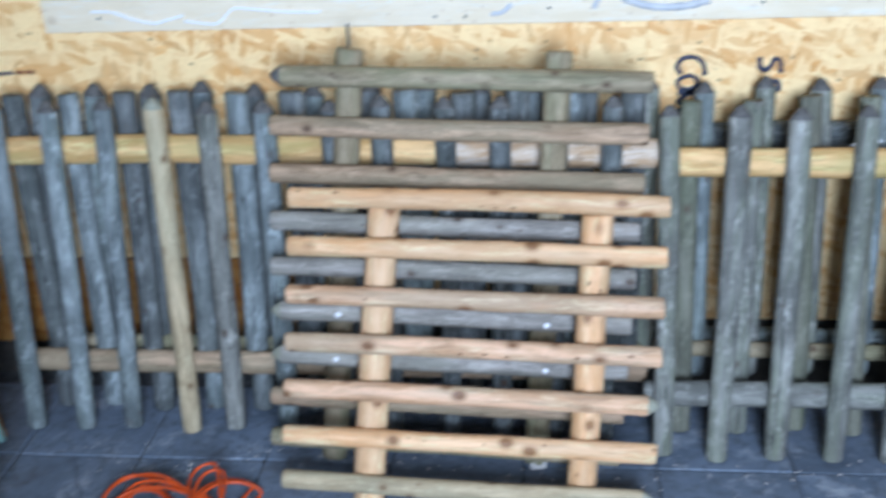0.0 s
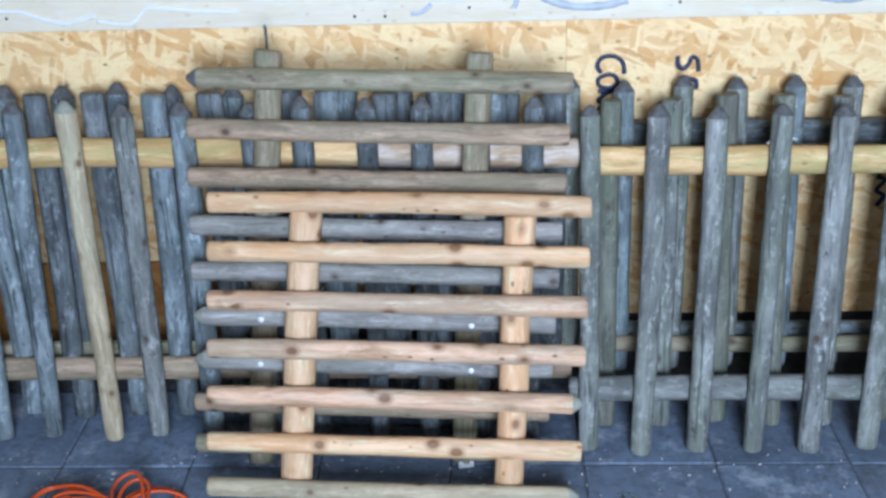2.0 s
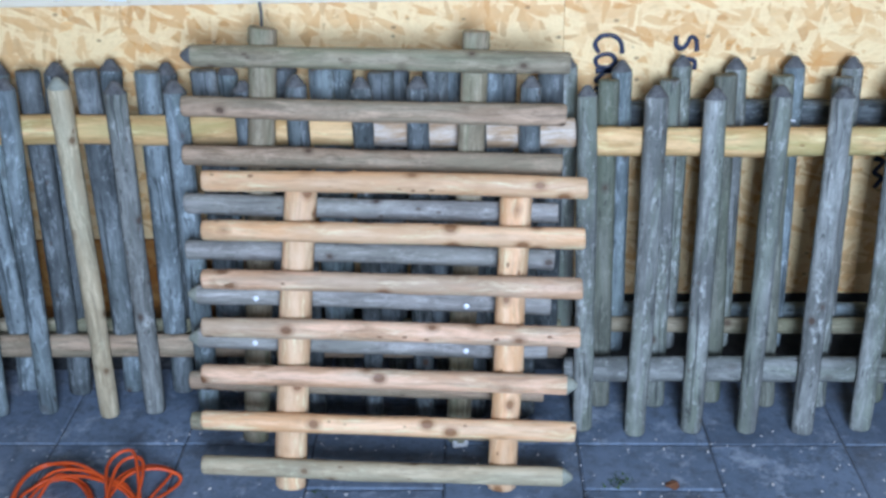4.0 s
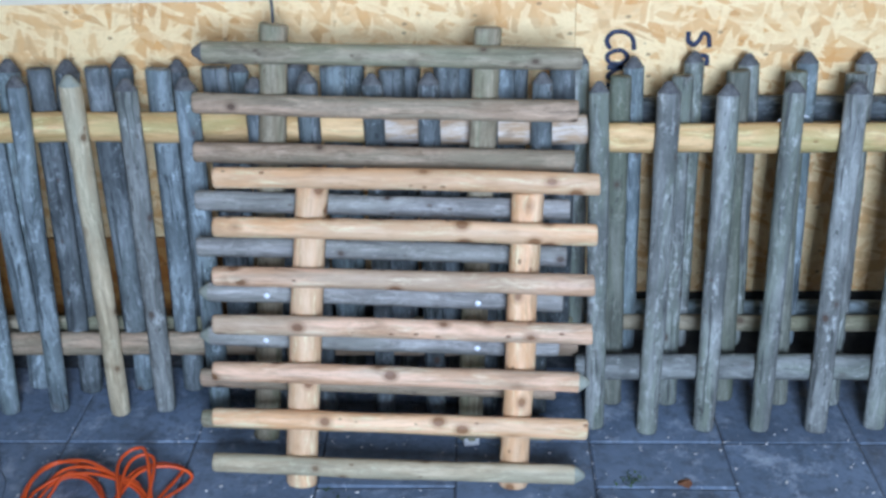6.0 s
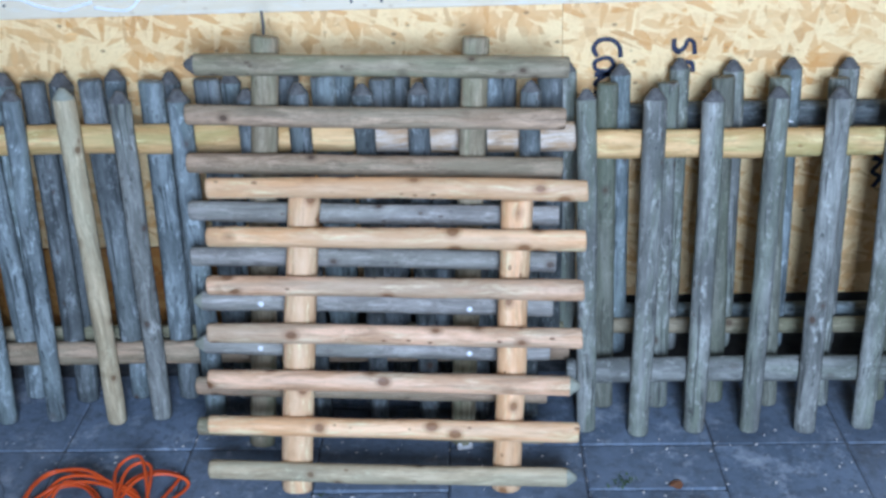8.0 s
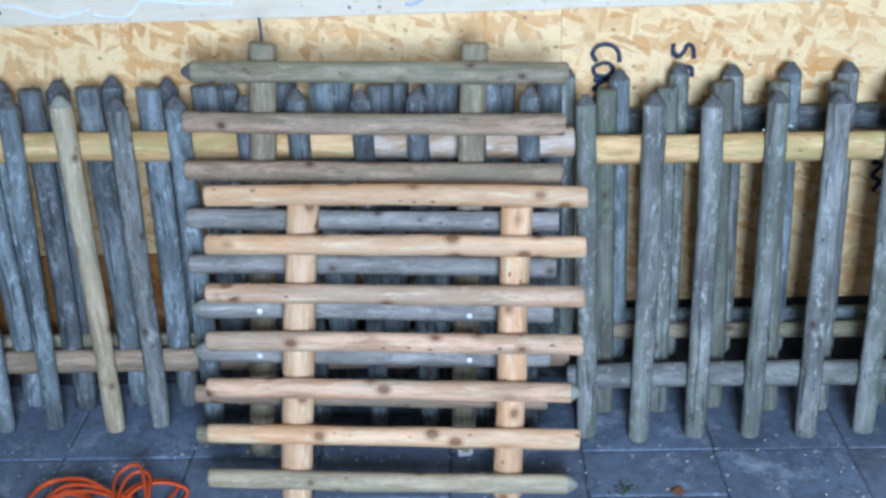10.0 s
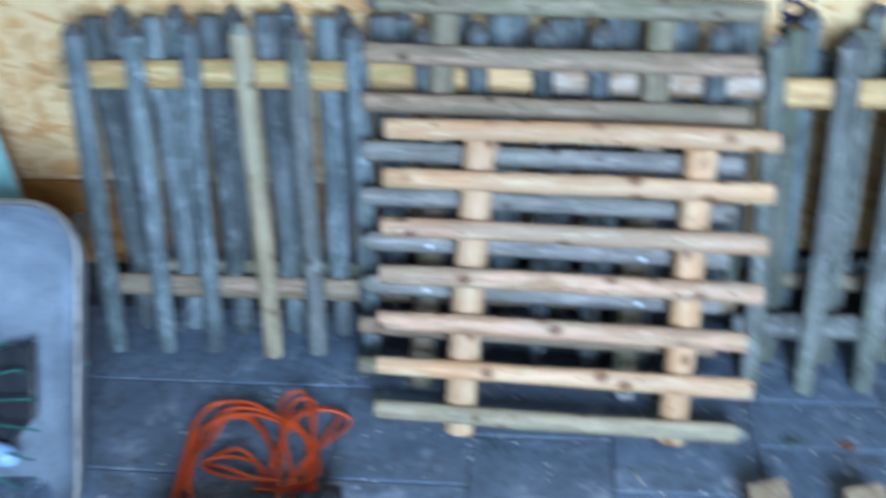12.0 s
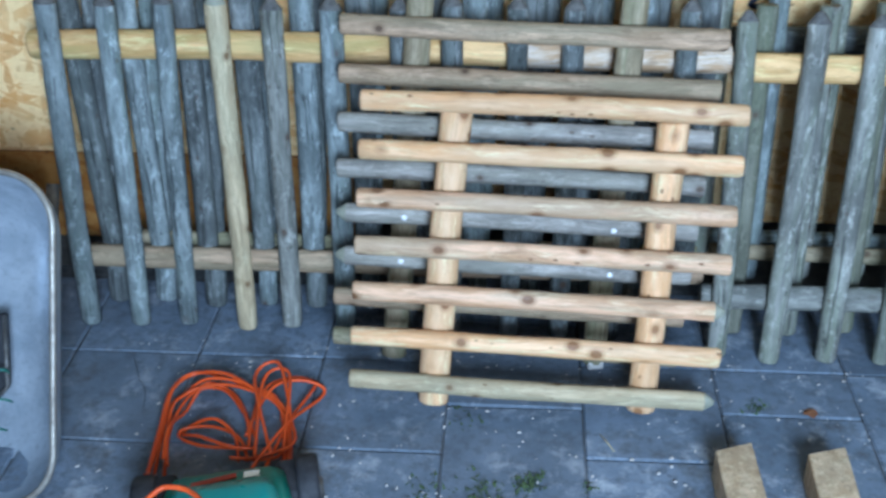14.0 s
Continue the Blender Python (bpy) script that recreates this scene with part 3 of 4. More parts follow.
def lay(source, x, y):
    ob = bpy.data.objects.new("paving_slab", source.data)
    scene.collection.objects.link(ob)
    ob.parent = paving
    ob.matrix_basis = paving.matrix_basis.inverted() @ pose(x, y, -0.026 + rnd.uniform(-0.002, 0.0015), rnd.uniform(-0.3, 0.3), rnd.uniform(-0.3, 0.3), rnd.choice((0, 180)) + rnd.uniform(-0.4, 0.4))


for column in range(-7, 11):
    for row in range(-11, 2):
        x = 0.15 + 0.3 * column
        y = 0.15 + 0.3 * row
        if column == 1 or column == 3 and row < 0:
            y -= 0.15
        if y > WALL_Y or (column, row) == (0, -1):
            continue
        lay(whole, x, y)


# ---- marks on the wall ----
def ribbon(points, width, mat, name, y, thick=0.0015, steps=7):
    """A flat stroke in the x-z plane, proud of the wall."""
    pts = smooth_path([(x, 0, z) for x, z in points], steps)
    bm = bmesh.new()
    rows = []
    for k, p in enumerate(pts):
        d = (pts[min(k + 1, len(pts) - 1)] - pts[max(k - 1, 0)]).normalized()
        n = Vector((-d.z, 0, d.x)) * width * 0.5 * (0.8 + 0.4 * abs(noise.noise(p * 40.0)))
        rows.append([bm.verts.new(p + n + Vector((0, y, 0))), bm.verts.new(p - n + Vector((0, y, 0)))])
    for lo, hi in zip(rows, rows[1:]):
        bm.faces.new((lo[0], hi[0], hi[1], lo[1]))
    extra = bmesh.ops.extrude_face_region(bm, geom=bm.faces[:])["geom"]
    bmesh.ops.translate(bm, verts=[v for v in extra if isinstance(v, bmesh.types.BMVert)], vec=(0, -thick, 0))
    bmesh.ops.recalc_face_normals(bm, faces=bm.faces[:])
    return bm


def join(meshes):
    """Several bmeshes as one."""
    out = bmesh.new()
    for bm in meshes:
        tmp = bpy.data.meshes.new("tmp")
        bm.to_mesh(tmp)
        bm.free()
        out.from_mesh(tmp)
        bpy.data.meshes.remove(tmp)
    return out


INK_Y = WALL_Y - 0.001
letters = thing("wall_lettering", (0.96, WALL_Y, 0.8), "hand-drawn blue-black marker letters on the strand board", "lettering")
part("letter", ribbon([(0.944, 0.806), (0.934, 0.824), (0.946, 0.842), (0.972, 0.843), (0.990, 0.828), (0.994, 0.803)], 0.0115, INK, "letter", INK_Y), INK, letters)
part("letter", ribbon([(0.957, 0.803), (0.938, 0.793), (0.942, 0.776), (0.965, 0.772), (0.98, 0.785), (0.972, 0.80), (0.957, 0.803)], 0.0115, INK, "letter", INK_Y), INK, letters)
part("letter", ribbon([(0.938, 0.764), (0.975, 0.766), (0.955, 0.758), (0.94, 0.742), (0.965, 0.738)], 0.0115, INK, "letter", INK_Y), INK, letters)
part("letter", ribbon([(0.938, 0.725), (0.95, 0.72), (0.94, 0.7), (0.955, 0.695)], 0.0115, INK, "letter", INK_Y), INK, letters)
part("letter", ribbon([(1.109, 0.842), (1.110, 0.822), (1.122, 0.813), (1.133, 0.823), (1.140, 0.838), (1.152, 0.832), (1.156, 0.806)], 0.0115, INK, "letter", INK_Y), INK, letters)
part("letter", ribbon([(1.135, 0.79), (1.152, 0.785), (1.155, 0.765)], 0.0115, INK, "letter", INK_Y), INK, letters)
other = thing("wall_lettering", (1.6, WALL_Y, 0.5), "blue-black marker stroke low on the strand board", "lettering")
part("letter", ribbon([(1.585, 0.55), (1.605, 0.54), (1.59, 0.515), (1.608, 0.5), (1.596, 0.475)], 0.012, INK, "letter", INK_Y), INK, other)
low = thing("wall_lettering", (1.135, WALL_Y, 0.5), "blue-black marker strokes between the pickets", "lettering")
for k in range(4):
    z = 0.56 - 0.055 * k
    part("letter", ribbon([(1.128, z), (1.142, z - 0.012), (1.13, z - 0.028)], 0.0115, INK, "letter", INK_Y), INK, low)
stamp = thing("printed_stamp", (-0.56, WALL_Y, 0.83), "small dark printed stamp on the strand board, unreadable", "print")
for k, (x, w) in enumerate(((-0.632, 0.012), (-0.616, 0.012), (-0.598, 0.018), (-0.572, 0.02), (-0.546, 0.024))):
    part("bar", box(w, 0.001, 0.009, 0, (x, INK_Y, 0.828 + 0.001 * k)), INK if k < 3 else LEAF, stamp, smooth=False)

# filler and nails on the pale board
BOARD_Y = WALL_Y - 0.0235
smear = thing("filler_smear", (0.0, BOARD_Y, 0.96), "white wavy bead of filler along the pale board", "filler")
part("bead", ribbon([(-0.36, 0.974), (-0.31, 0.972), (-0.27, 0.957), (-0.22, 0.946), (-0.185, 0.953), (-0.15, 0.962)], 0.007, BEAD, "bead", BOARD_Y, 0.004), BEAD, smear)
part("bead", ribbon([(-0.148, 0.95), (-0.09, 0.942), (-0.065, 0.948), (-0.035, 0.974), (0.0, 0.974), (0.08, 0.966), (0.16, 0.964)], 0.007, BEAD, "bead", BOARD_Y, 0.004), BEAD, smear)
smear = thing("filler_smear", (0.85, BOARD_Y, 0.97), "grey smears of filler on the pale board", "filler")
part("patch", ribbon([(0.53, 0.952), (0.555, 0.955), (0.575, 0.972)], 0.011, FILLER, "patch", BOARD_Y), FILLER, smear)
part("patch", ribbon([(0.765, 0.986), (0.757, 0.976), (0.75, 0.96)], 0.013, FILLER, "patch", BOARD_Y), FILLER, smear)
part("patch", ribbon([(0.805, 0.985), (0.83, 0.972), (0.88, 0.96), (0.94, 0.961), (0.99, 0.972)], 0.017, FILLER, "patch", BOARD_Y), FILLER, smear)
smear = thing("filler_smear", (1.45, BOARD_Y, 0.97), "large grey smear of filler on the pale board", "filler")
part("patch", ribbon([(1.38, 0.99), (1.40, 0.972), (1.45, 0.968), (1.49, 0.975), (1.53, 0.995)], 0.026, FILLER, "patch", BOARD_Y), FILLER, smear)
for x, z in ((-0.345, 0.958), (0.045, 0.967), (0.41, 0.948), (0.475, 0.947), (0.655, 0.962), (1.1, 0.965), (1.54, 0.965)):
    bm = bmesh.new()
    bmesh.ops.create_uvsphere(bm, u_segments=10, v_segments=6, radius=0.004)
    ob = part("nail", bm, STEEL, None, "", Matrix.Translation((x, BOARD_Y + 0.002, z)))
    tagged(ob, "dark steel nail head in the pale board", "nail", "nails in the board")

# thin bolts standing on the rear panel's post
for dx, h in ((-0.012, 0.045),):
    ob = part("hanging_bolt", tube(smooth_path([(0, 0, -0.01), (0.002, 0, h * 0.5), (0, 0.006, h)]), 0.0032), STEEL, None, "", Matrix.Translation((0.255 + dx, 0.178, 0.924)))
    tagged(ob, "thin dark bolt standing on the panel's post end", "bolt", "bolts on the post")


# ---- wheelbarrow tipped up against the fence ----
def rounded(w, h, r, n=6):
    """Outline of a rounded rectangle round (0, 0)."""
    out = []
    for cx, cy, a0 in ((w / 2 - r, h / 2 - r, 0), (-w / 2 + r, h / 2 - r, 90), (-w / 2 + r, -h / 2 + r, 180), (w / 2 - r, -h / 2 + r, 270)):
        for k in range(n + 1):
            a = radians(a0 + 90 * k / n)
            out.append((cx + r * math.cos(a), cy + r * math.sin(a)))
    return out


def shell(levels, flip=False):
    """Rings of outline and depth, closed at the last one."""
    bm = bmesh.new()
    rings = [[bm.verts.new((x, d, y)) for x, y in ring] for ring, d in levels]
    for lo, hi in zip(rings, rings[1:]):
        n = len(lo)
        for k in range(n):
            bm.faces.new((lo[k], lo[(k + 1) % n], hi[(k + 1) % n], hi[k]))
    bm.faces.new(rings[-1])
    bmesh.ops.recalc_face_normals(bm, faces=bm.faces[:])
    return bm


TRAY_W, TRAY_H = 0.64, 0.655
foot, head = Vector((-0.775, -0.50, 0.012)), Vector((-0.765, -0.195, 0.59))
tray_at = along(foot, head) @ Matrix.Translation((0, 0, TRAY_H / 2))
barrow = thing("wheelbarrow", foot, "galvanised wheelbarrow tray tipped up against the fence, worn rim", "wheelbarrow")
levels = []
for k in range(9):
    u = k / 8
    d = 0.2 * math.sin(u * math.pi / 2) ** 0.9
    shrink = 0.07 * u + 0.09 * (1 - math.cos(u * math.pi / 2))
    levels.append((rounded(TRAY_W - 2 * shrink, TRAY_H - 2 * shrink, 0.105), d))
outside = [(rounded(TRAY_W + 0.005, TRAY_H + 0.005, 0.107), 0.0)] + [([(x * 1.012, y * 1.012) for x, y in ring], d + 0.003) for ring, d in levels[1:]]
tray = part("tray", join([shell(levels), shell(outside)]), GALV, barrow, "", tray_at)
rim_path = [(x, 0.0, y) for x, y in rounded(TRAY_W + 0.004, TRAY_H + 0.004, 0.107, 9)]
part("rim", tube(rim_path, 0.0068, 10, True), RIM, tray, "worn rolled steel rim", tray_at)
for sx in (-0.2, 0.2):
    part("handle", tube([(sx, 0.225, -0.3), (sx * 1.1, 0.225, 0.3)], 0.014, 10), STEEL, barrow, "", tray_at)
bm = bmesh.new()
bmesh.ops.create_cone(bm, cap_ends=True, segments=20, radius1=0.02, radius2=0.02, depth=0.42, matrix=Matrix.Rotation(radians(90), 4, "Y"))
part("axle", bm, STEEL, barrow, "", tray_at @ Matrix.Translation((0, 0.22, -0.2)))

# leaf rake and a black scoop lying in the tray
rake = thing("leaf_rake", (-0.8, -0.36, 0.2), "green wire leaf rake lying in the wheelbarrow tray", "rake")
part("tine_holder", box(0.1, 0.012, 0.05, 0.004), WIRE, rake, "", tray_at @ pose(-0.2, 0.11, -0.14, 0, 20, 0))
for k in range(9):
    a = radians(50 - 13 * k)
    tip = (-0.17 + 0.34 * math.cos(a), 0.09, -0.13 + 0.27 * math.sin(a))
    mid = (-0.17 + 0.2 * math.cos(a), 0.085, -0.125 + 0.16 * math.sin(a))
    hook = (tip[0] + 0.012, 0.115, tip[2] - 0.012)
    if tip[2] < -0.27:
        continue
    part("tine", tube(smooth_path([(-0.19, 0.1, -0.14), mid, tip, hook], 5), 0.0028, 6), WIRE, rake, "", tray_at)
scoop = thing("plastic_scoop", (-0.62, -0.4, 0.15), "black plastic scoop lying in the wheelbarrow tray", "scoop")
bm = bmesh.new()
outline = [(-0.27, 0.0), (0.02, 0.045), (0.165, 0.085), (0.172, -0.07), (0.1, -0.15), (-0.27, -0.17)]
top = [bm.verts.new((x, 0.12 + 0.1 * abs(z), z)) for x, z in outline]
bm.faces.new(top)
extra = bmesh.ops.extrude_face_region(bm, geom=bm.faces[:])["geom"]
bmesh.ops.translate(bm, verts=[v for v in extra if isinstance(v, bmesh.types.BMVert)], vec=(0, 0.012, 0))
bmesh.ops.recalc_face_normals(bm, faces=bm.faces[:])
bmesh.ops.bevel(bm, geom=bm.edges[:], offset=0.004, segments=2, affect="EDGES")
part("blade", bm, RUBBER, scoop, "", tray_at @ Matrix.Translation((0.0, 0.0, -0.05)), smooth=False)
part("lip", tube([(0.165, 0.118, 0.03), (0.172, 0.118, -0.12), (0.1, 0.13, -0.2)], 0.005, 8), STEEL, scoop, "", tray_at)
# added blob that stands in for the steel's blue reflection, no real bottle
bottle = thing("tray_glint", (-0.66, -0.46, 0.09), "blue-white blob added for the bright reflection in the wheelbarrow tray", "bottle")
bm = bmesh.new()
bmesh.ops.create_uvsphere(bm, u_segments=16, v_segments=10, radius=0.024)
for v in bm.verts:
    v.co.x *= 1.7
part("body", bm, plain("blue_white_glint", (0.45, 0.6, 0.78), (0.35, 0.5, 0.7), 12.0, 0.15), bottle, "", tray_at @ pose(0.11, 0.1, -0.2, 0, 20, 0))

# ---- mint sheet and bag in the corner ----
sheet = thing("plastic_sheet", (-1.0, 0.0, 0.0), "mint green ribbed plastic sheet leaning in the corner", "plastic sheet")
bm = bmesh.new()
rows = []
for k in range(25):
    x = -0.56 + 0.56 * k / 24
    w = 0.012 * math.cos(k * math.pi / 3)
    rows.append([bm.verts.new((x, w, 0.0)), bm.verts.new((x, w, 0.78)), bm.verts.new((x, w + 0.004, 0.78)), bm.verts.new((x, w + 0.004, 0.0))])
for lo, hi in zip(rows, rows[1:]):
    for j in range(4):
        bm.faces.new((lo[j], hi[j], hi[(j + 1) % 4], lo[(j + 1) % 4]))
bm.faces.new(rows[0])
bm.faces.new(rows[-1][::-1])
bmesh.ops.recalc_face_normals(bm, faces=bm.faces[:])
part("panel", bm, MINT, sheet, "", along((-0.655, 0.03, 0.004), (-0.84, 0.2, 0.68)))


ob = part("leaning_board", box(0.3, 0.014, 1.13, 0.003, (-0.15, 0, 0.565)), OSB_DARK, None, "", along((-0.657, 0.052, 0.006), (-0.842, 0.222, 0.682)), smooth=False)
tagged(ob, "brown strand board offcut leaning behind the mint plastic sheet", "board")


def crumpled(radius, squash, seed, amount=0.35):
    bm = bmesh.new()
    bmesh.ops.create_icosphere(bm, subdivisions=4, radius=1.0)
    off = Vector((seed * 7.3, seed * 1.7, 0))
    for v in bm.verts:
        n = noise.noise(v.co * 1.6 + off) + 0.6 * abs(noise.noise(v.co * 4.5 + off)) + 0.2 * noise.noise(v.co * 11 + off)
        v.co = Vector((v.co.x * squash[0], v.co.y * squash[1], v.co.z * squash[2])) * radius * (1 + amount * n)
    return bm


bag = thing("rubbish_bag", (-1.1, 0.12, 0.0), "dark blue crumpled film bag hanging over the plastic sheet", "bag")
part("film", crumpled(0.085, (1.0, 0.6, 1.1), 3), BAG, bag, "", Matrix.Translation((-0.955, 0.14, 0.7)))
part("fold", crumpled(0.07, (0.7, 0.6, 1.3), 5), BAG_WHITE, bag, "white film fold", Matrix.Translation((-0.94, 0.17, 0.845)))


# ---- mower with its cable ----
MX = pose(-0.085, -0.52, 0, 0, 0, 14)
mower = thing("lawn_mower", (-0.085, -0.62, 0.0), "small green electric lawn mower with black wheels on the paving", "lawn mower")


def hull(sections):
    """Loft of rounded sections: y, width, low z, high z, corner radius."""
    bm = bmesh.new()
    rings = []
    for y, w, z0, z1, r in sections:
        rings.append([bm.verts.new((x, y, z + (z0 + z1) / 2)) for x, z in rounded(w, z1 - z0, r, 5)])
    for lo, hi in zip(rings, rings[1:]):
        n = len(lo)
        for k in range(n):
            bm.faces.new((lo[k], lo[(k + 1) % n], hi[(k + 1) % n], hi[k]))
    bm.faces.new(rings[0])
    bm.faces.new(rings[-1])
    bmesh.ops.recalc_face_normals(bm, faces=bm.faces[:])
    return bm


part("deck", hull([(0.045, 0.12, 0.05, 0.08, 0.012), (0.04, 0.19, 0.035, 0.105, 0.02), (0.01, 0.225, 0.03, 0.13, 0.03), (-0.06, 0.24, 0.03, 0.15, 0.035), (-0.2, 0.27, 0.03, 0.15, 0.035), (-0.36, 0.27, 0.03, 0.14, 0.035), (-0.42, 0.24, 0.04, 0.1, 0.03)]), MOWER, mower, "dark green plastic deck", MX)
part("hood", hull([(-0.045, 0.1, 0.14, 0.158, 0.008), (-0.055, 0.17, 0.135, 0.172, 0.015), (-0.1, 0.2, 0.135, 0.2, 0.03), (-0.22, 0.21, 0.135, 0.22, 0.04), (-0.33, 0.18, 0.135, 0.19, 0.025), (-0.36, 0.12, 0.135, 0.155, 0.009)]), MOWER_TOP, mower, "turquoise motor hood", MX)
part("stripe", box(0.085, 0.012, 0.004, 0.0015), RED, mower, "red stripe", MX @ pose(-0.02, -0.015, 0.1395, 0, 0, 8), smooth=False)
part("badge", box(0.03, 0.016, 0.003, 0.001), SCREW, mower, "", MX @ pose(0.05, -0.01, 0.139, 0, 0, 0), smooth=False)
for sx in (-1, 1):
    part("arm", box(0.05, 0.1, 0.075, 0.012), RUBBER, mower, "black plastic arm", MX @ Matrix.Translation((sx * 0.115, -0.0, 0.075)))
    for y, r in ((0.0, 0.068), (-0.36, 0.075)):
        bm = bmesh.new()
        prof = [(-0.02, 0.6), (-0.021, 0.93), (-0.014, 1.0), (0.014, 1.0), (0.021, 0.93), (0.02, 0.6)]
        rings = [[bm.verts.new((x, r * f * math.cos(a), r * f * math.sin(a))) for a in (2 * math.pi * j / 28 for j in range(28))] for x, f in prof]
        for lo, hi in zip(rings, rings[1:]):
            for j in range(28):
                bm.faces.new((lo[j], lo[(j + 1) % 28], hi[(j + 1) % 28], hi[j]))
        bm.faces.new(rings[0])
        bm.faces.new(rings[-1])
        bmesh.ops.recalc_face_normals(bm, faces=bm.faces[:])
        at = MX @ Matrix.Translation((sx * 0.152, y, r + 0.001))
        wheel = part("wheel", bm, RUBBER, mower, "black plastic wheel", at)
        bm = bmesh.new()
        bmesh.ops.create_cone(bm, cap_ends=True, segments=18, radius1=0.026, radius2=0.02, depth=0.01, matrix=Matrix.Rotation(radians(90 * sx), 4, "Y"))
        part("hub", bm, STEEL, wheel, "", at @ Matrix.Translation((sx * 0.022, 0, 0)))

strands = [
    [(-0.25, -0.50, 0.09), (-0.27, -0.437, 0.06), (-0.295, -0.303, 0.035), (-0.31, -0.173, 0.03), (-0.277, -0.11, 0.03), (-0.201, -0.122, 0.03), (-0.127, -0.162, 0.03), (-0.07, -0.18, 0.02), (-0.03, -0.287, 0.02), (-0.005, -0.42, 0.02)],
    [(-0.24, -0.42, 0.05), (-0.27, -0.33, 0.03), (-0.28, -0.236, 0.02), (-0.258, -0.158, 0.02), (-0.194, -0.154, 0.02), (-0.121, -0.245, 0.02), (-0.082, -0.332, 0.03), (-0.119, -0.351, 0.04), (-0.194, -0.339, 0.03), (-0.252, -0.307, 0.02), (-0.248, -0.28, 0.02), (-0.188, -0.271, 0.02), (-0.128, -0.3, 0.02), (-0.09, -0.37, 0.03)],
    [(-0.071, -0.38, 0.05), (-0.10, -0.204, 0.05), (-0.099, -0.135, 0.055), (-0.071, -0.113, 0.055), (-0.046, -0.142, 0.05), (-0.031, -0.274, 0.04), (-0.03, -0.361, 0.03), (-0.12, -0.39, 0.05)],
    [(-0.103, -0.30, 0.03), (-0.108, -0.2, 0.03), (-0.093, -0.14, 0.03), (-0.048, -0.107, 0.025), (-0.003, -0.104, 0.012), (0.0, -0.13, 0.012), (-0.027, -0.242, 0.025), (-0.039, -0.331, 0.03), (-0.05, -0.41, 0.03)],
    [(-0.275, -0.42, 0.012), (-0.304, -0.219, 0.012), (-0.284, -0.159, 0.012), (-0.235, -0.14, 0.04), (-0.156, -0.148, 0.04), (-0.055, -0.204, 0.03), (-0.014, -0.31, 0.02), (0.0, -0.41, 0.02)],
]
cable = thing("extension_cable", (-0.15, -0.28, 0.0), "orange rubber extension cable lying in loose coils on the paving", "cable")
rnd = random.Random(12)
for k, strand in enumerate(strands):
    part("coil", tube(smooth_path(strand, 8), 0.0038, 8), CABLE, cable)
    turn, grow = rnd.uniform(-0.22, 0.22), rnd.uniform(0.84, 1.06)
    c, q = grow * math.cos(turn), grow * math.sin(turn)
    moved = [(-0.15 + c * (x + 0.15) - q * (y + 0.26), -0.26 + q * (x + 0.15) + c * (y + 0.26), max(0.006, z + rnd.uniform(-0.01, 0.02))) for x, y, z in strand]
    part("coil", tube(smooth_path(moved, 8), 0.0038, 8), CABLE, cable)
part("coil", tube(smooth_path([(-0.215, -0.76, 0.14), (-0.2, -0.69, 0.19), (-0.166, -0.637, 0.21), (-0.138, -0.628, 0.213), (-0.106, -0.635, 0.21), (-0.075, -0.67, 0.215), (-0.07, -0.75, 0.225)], 8), 0.0046, 8), CABLE, cable)

# ---- offcuts and litter ----
for x, y, turn, length in ((0.889, -0.458, 1, 0.26), (1.062, -0.455, -3, 0.25)):
    bm = box(0.076, length, 0.075, 0.003)
    for v in bm.verts:
        if v.co.y > 0:
            # the far end is sawn askew
            v.co.y += 0.34 * v.co.x
        v.co += 0.002 * noise.noise_vector(v.co * 30 + Vector((x * 9, 0, 0)))
    ob = part("timber_offcut", bm, OFFCUT, None, "", pose(x, y, 0.0385, 0, 0, turn), smooth=False)
    tagged(ob, "short sawn timber offcut lying on the paving", "offcut", "offcuts on the paving")
ob = part("wood_chip", box(0.035, 0.02, 0.02, 0.003), CHIP, None, "", pose(0.634, -0.005, 0.01, 0, 0, 8), smooth=False)
tagged(ob, "small pale wooden block on the paving under the panels", "wood block")
bm = bmesh.new()
for k in range(9):
    a = 2 * math.pi * k / 9
    r = 0.016 * (1 + 0.35 * math.sin(3.1 * k))
    bm.verts.new((r * math.cos(a), 0.8 * r * math.sin(a), 0.003 * math.sin(2 * a)))
bm.faces.new(bm.verts[:])
extra = bmesh.ops.extrude_face_region(bm, geom=bm.faces[:])["geom"]
bmesh.ops.translate(bm, verts=[v for v in extra if isinstance(v, bmesh.types.BMVert)], vec=(0, 0, 0.0012))
ob = part("dry_leaf", bm, LEAF, None, "", Matrix.Translation((1.09, -0.141, 0.003)), smooth=False)
tagged(ob, "small dry brown leaf on the paving", "leaf")
ob = part("straw", tube([(0.634, -0.232, 0.003), (0.648, -0.258, 0.004), (0.661, -0.282, 0.003)], 0.0013, 6), STRAW, None)
tagged(ob, "single dry straw lying on the paving", "straw")


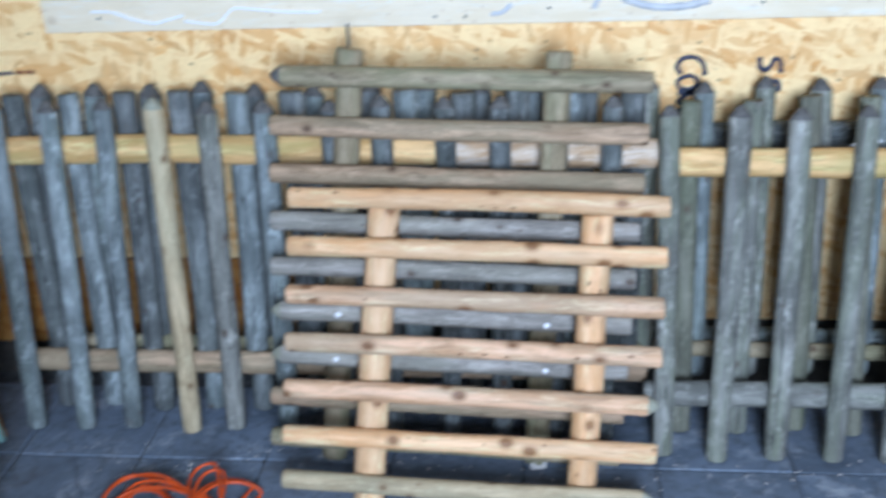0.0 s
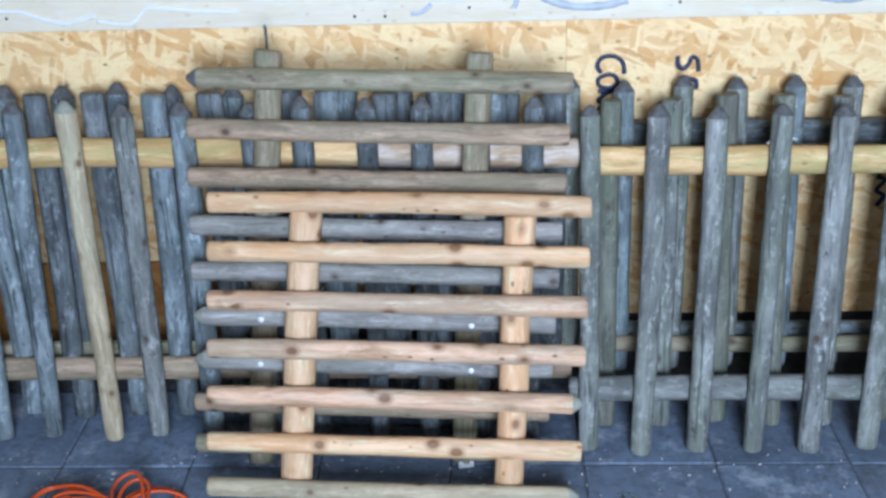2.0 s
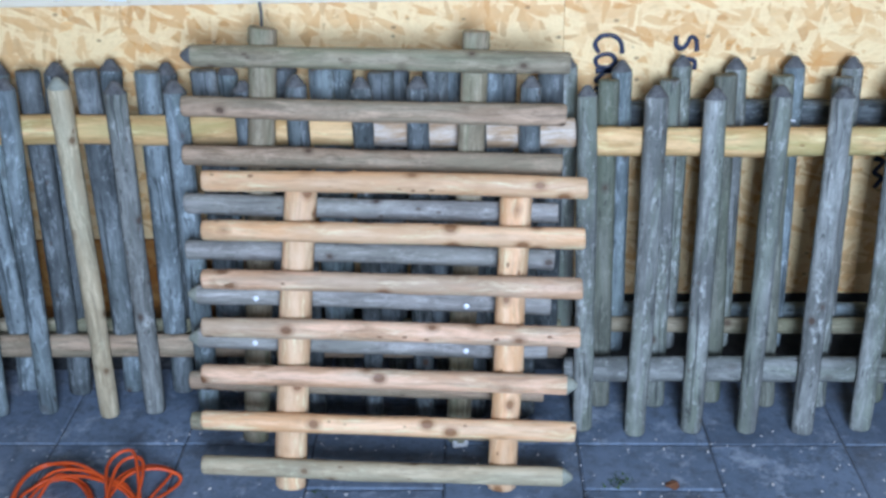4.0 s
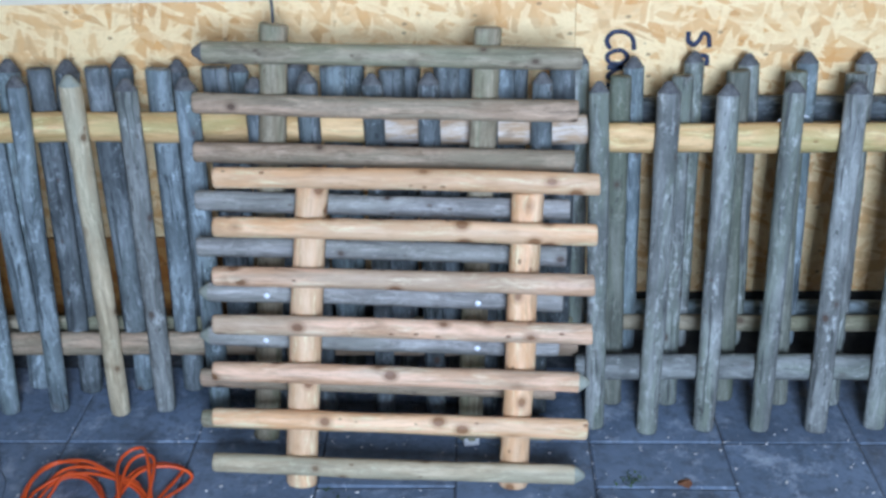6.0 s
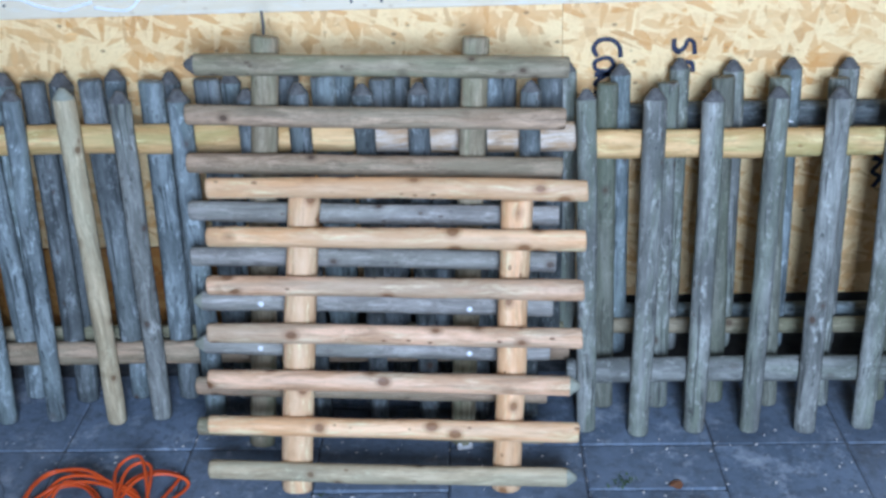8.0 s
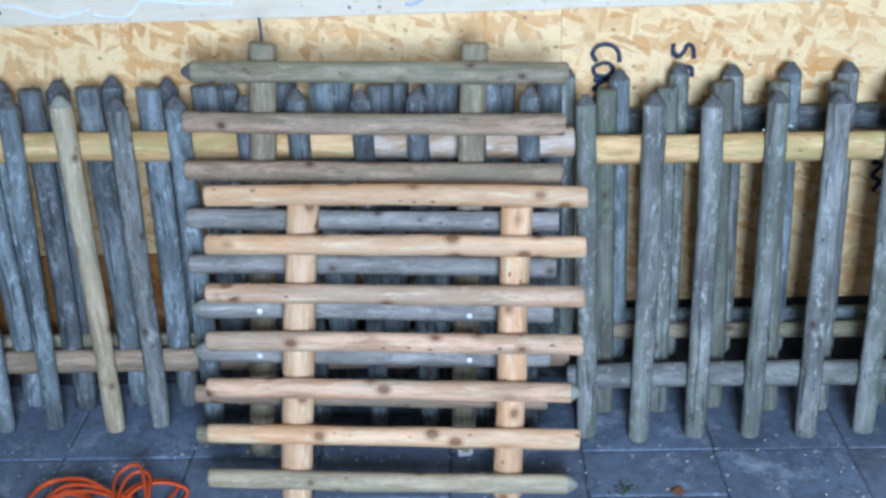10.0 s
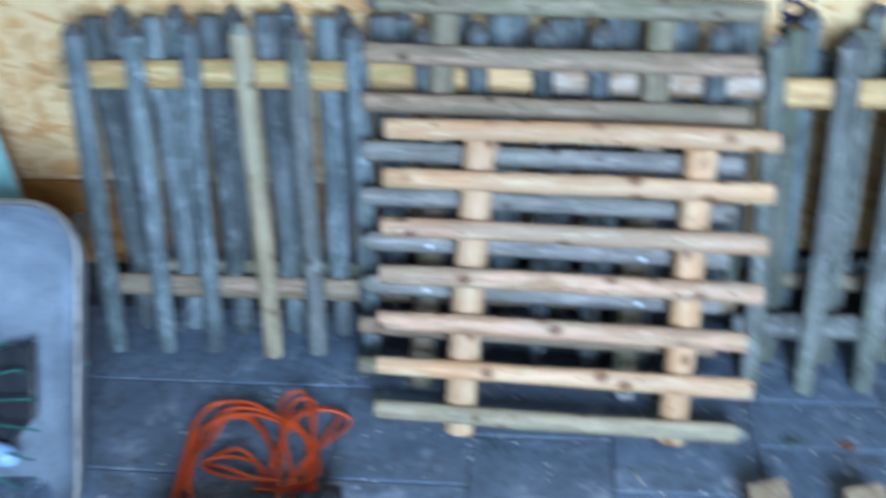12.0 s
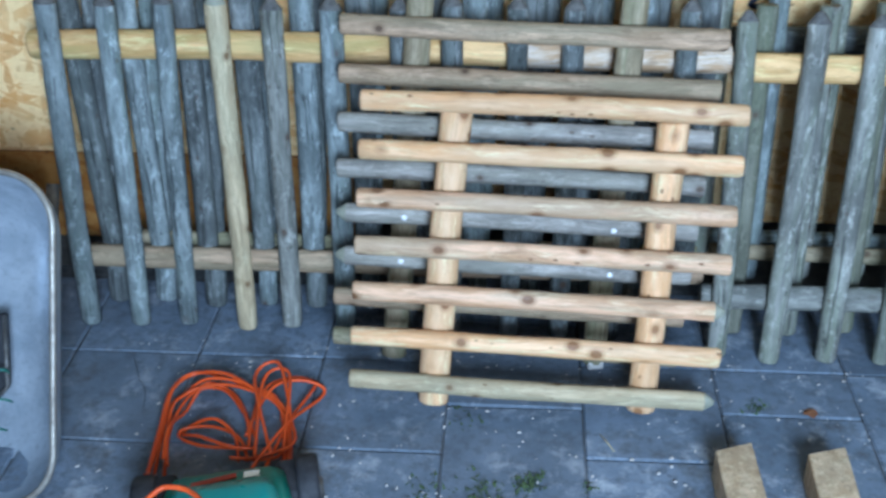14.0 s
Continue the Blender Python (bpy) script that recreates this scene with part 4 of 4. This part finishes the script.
def tufts(spots, seed):
    """Low moss and weed tufts of many small blades."""
    rnd = random.Random(seed)
    bm = bmesh.new()
    for cx, cy, spread, count in spots:
        for _ in range(count):
            x, y = rnd.gauss(cx, spread), rnd.gauss(cy, spread)
            a, h, w = rnd.uniform(0, 6.3), rnd.uniform(0.002, 0.009), rnd.uniform(0.0015, 0.004)
            dx, dy = math.cos(a), math.sin(a)
            p = [bm.verts.new(q) for q in ((x - dy * w, y + dx * w, 0.0005), (x + dy * w, y - dx * w, 0.0005), (x + dx * h * 1.5, y + dy * h * 1.5, h))]
            bm.faces.new(p)
    return bm


ob = part("moss", tufts([(0.27, -0.4, 0.022, 40), (0.39, -0.41, 0.024, 90), (0.48, -0.385, 0.014, 90), (0.5, -0.36, 0.01, 20), (0.33, -0.45, 0.03, 40), (0.34, -0.19, 0.02, 25), (0.98, -0.13, 0.012, 45), (0.6, -0.38, 0.01, 16)], 5), MOSS, None)
tagged(ob, "patches of low moss on the paving slabs", "moss", "", "stuff")
bm = bmesh.new()
rnd = random.Random(31)
for _ in range(430):
    x, y = rnd.uniform(-0.45, 1.7), rnd.uniform(-0.65, 0.05)
    r = rnd.uniform(0.0008, 0.0034)
    bmesh.ops.create_icosphere(bm, subdivisions=1, radius=r, matrix=pose(x, y, 0.001 + r * 0.3, 0, 0, rnd.uniform(0, 90)) @ Matrix.Diagonal((rnd.uniform(0.6, 2.2), 1, 0.5, 1)))
ob = part("debris", bm, CHIP, None, smooth=False)
tagged(ob, "pale crumbs and wood flecks scattered on the paving", "debris", "", "stuff")

# a crack across one slab and a wire loop left on the rail
part("crack", tube(smooth_path([(-0.447, -0.03, 0.0), (-0.425, -0.07, 0.0), (-0.41, -0.105, 0.0), (-0.384, -0.14, 0.0), (-0.37, -0.2, 0.0)], 2), 0.0009, 6), JOINT, paving)
loop = part("wire_end", tube(smooth_path([(1.275, 0.175, 0.70), (1.29, 0.17, 0.712), (1.315, 0.165, 0.716), (1.335, 0.17, 0.71)], 6), 0.0018, 6), SCREW, None)
tagged(loop, "short bright wire end lying on the top rail", "wire")
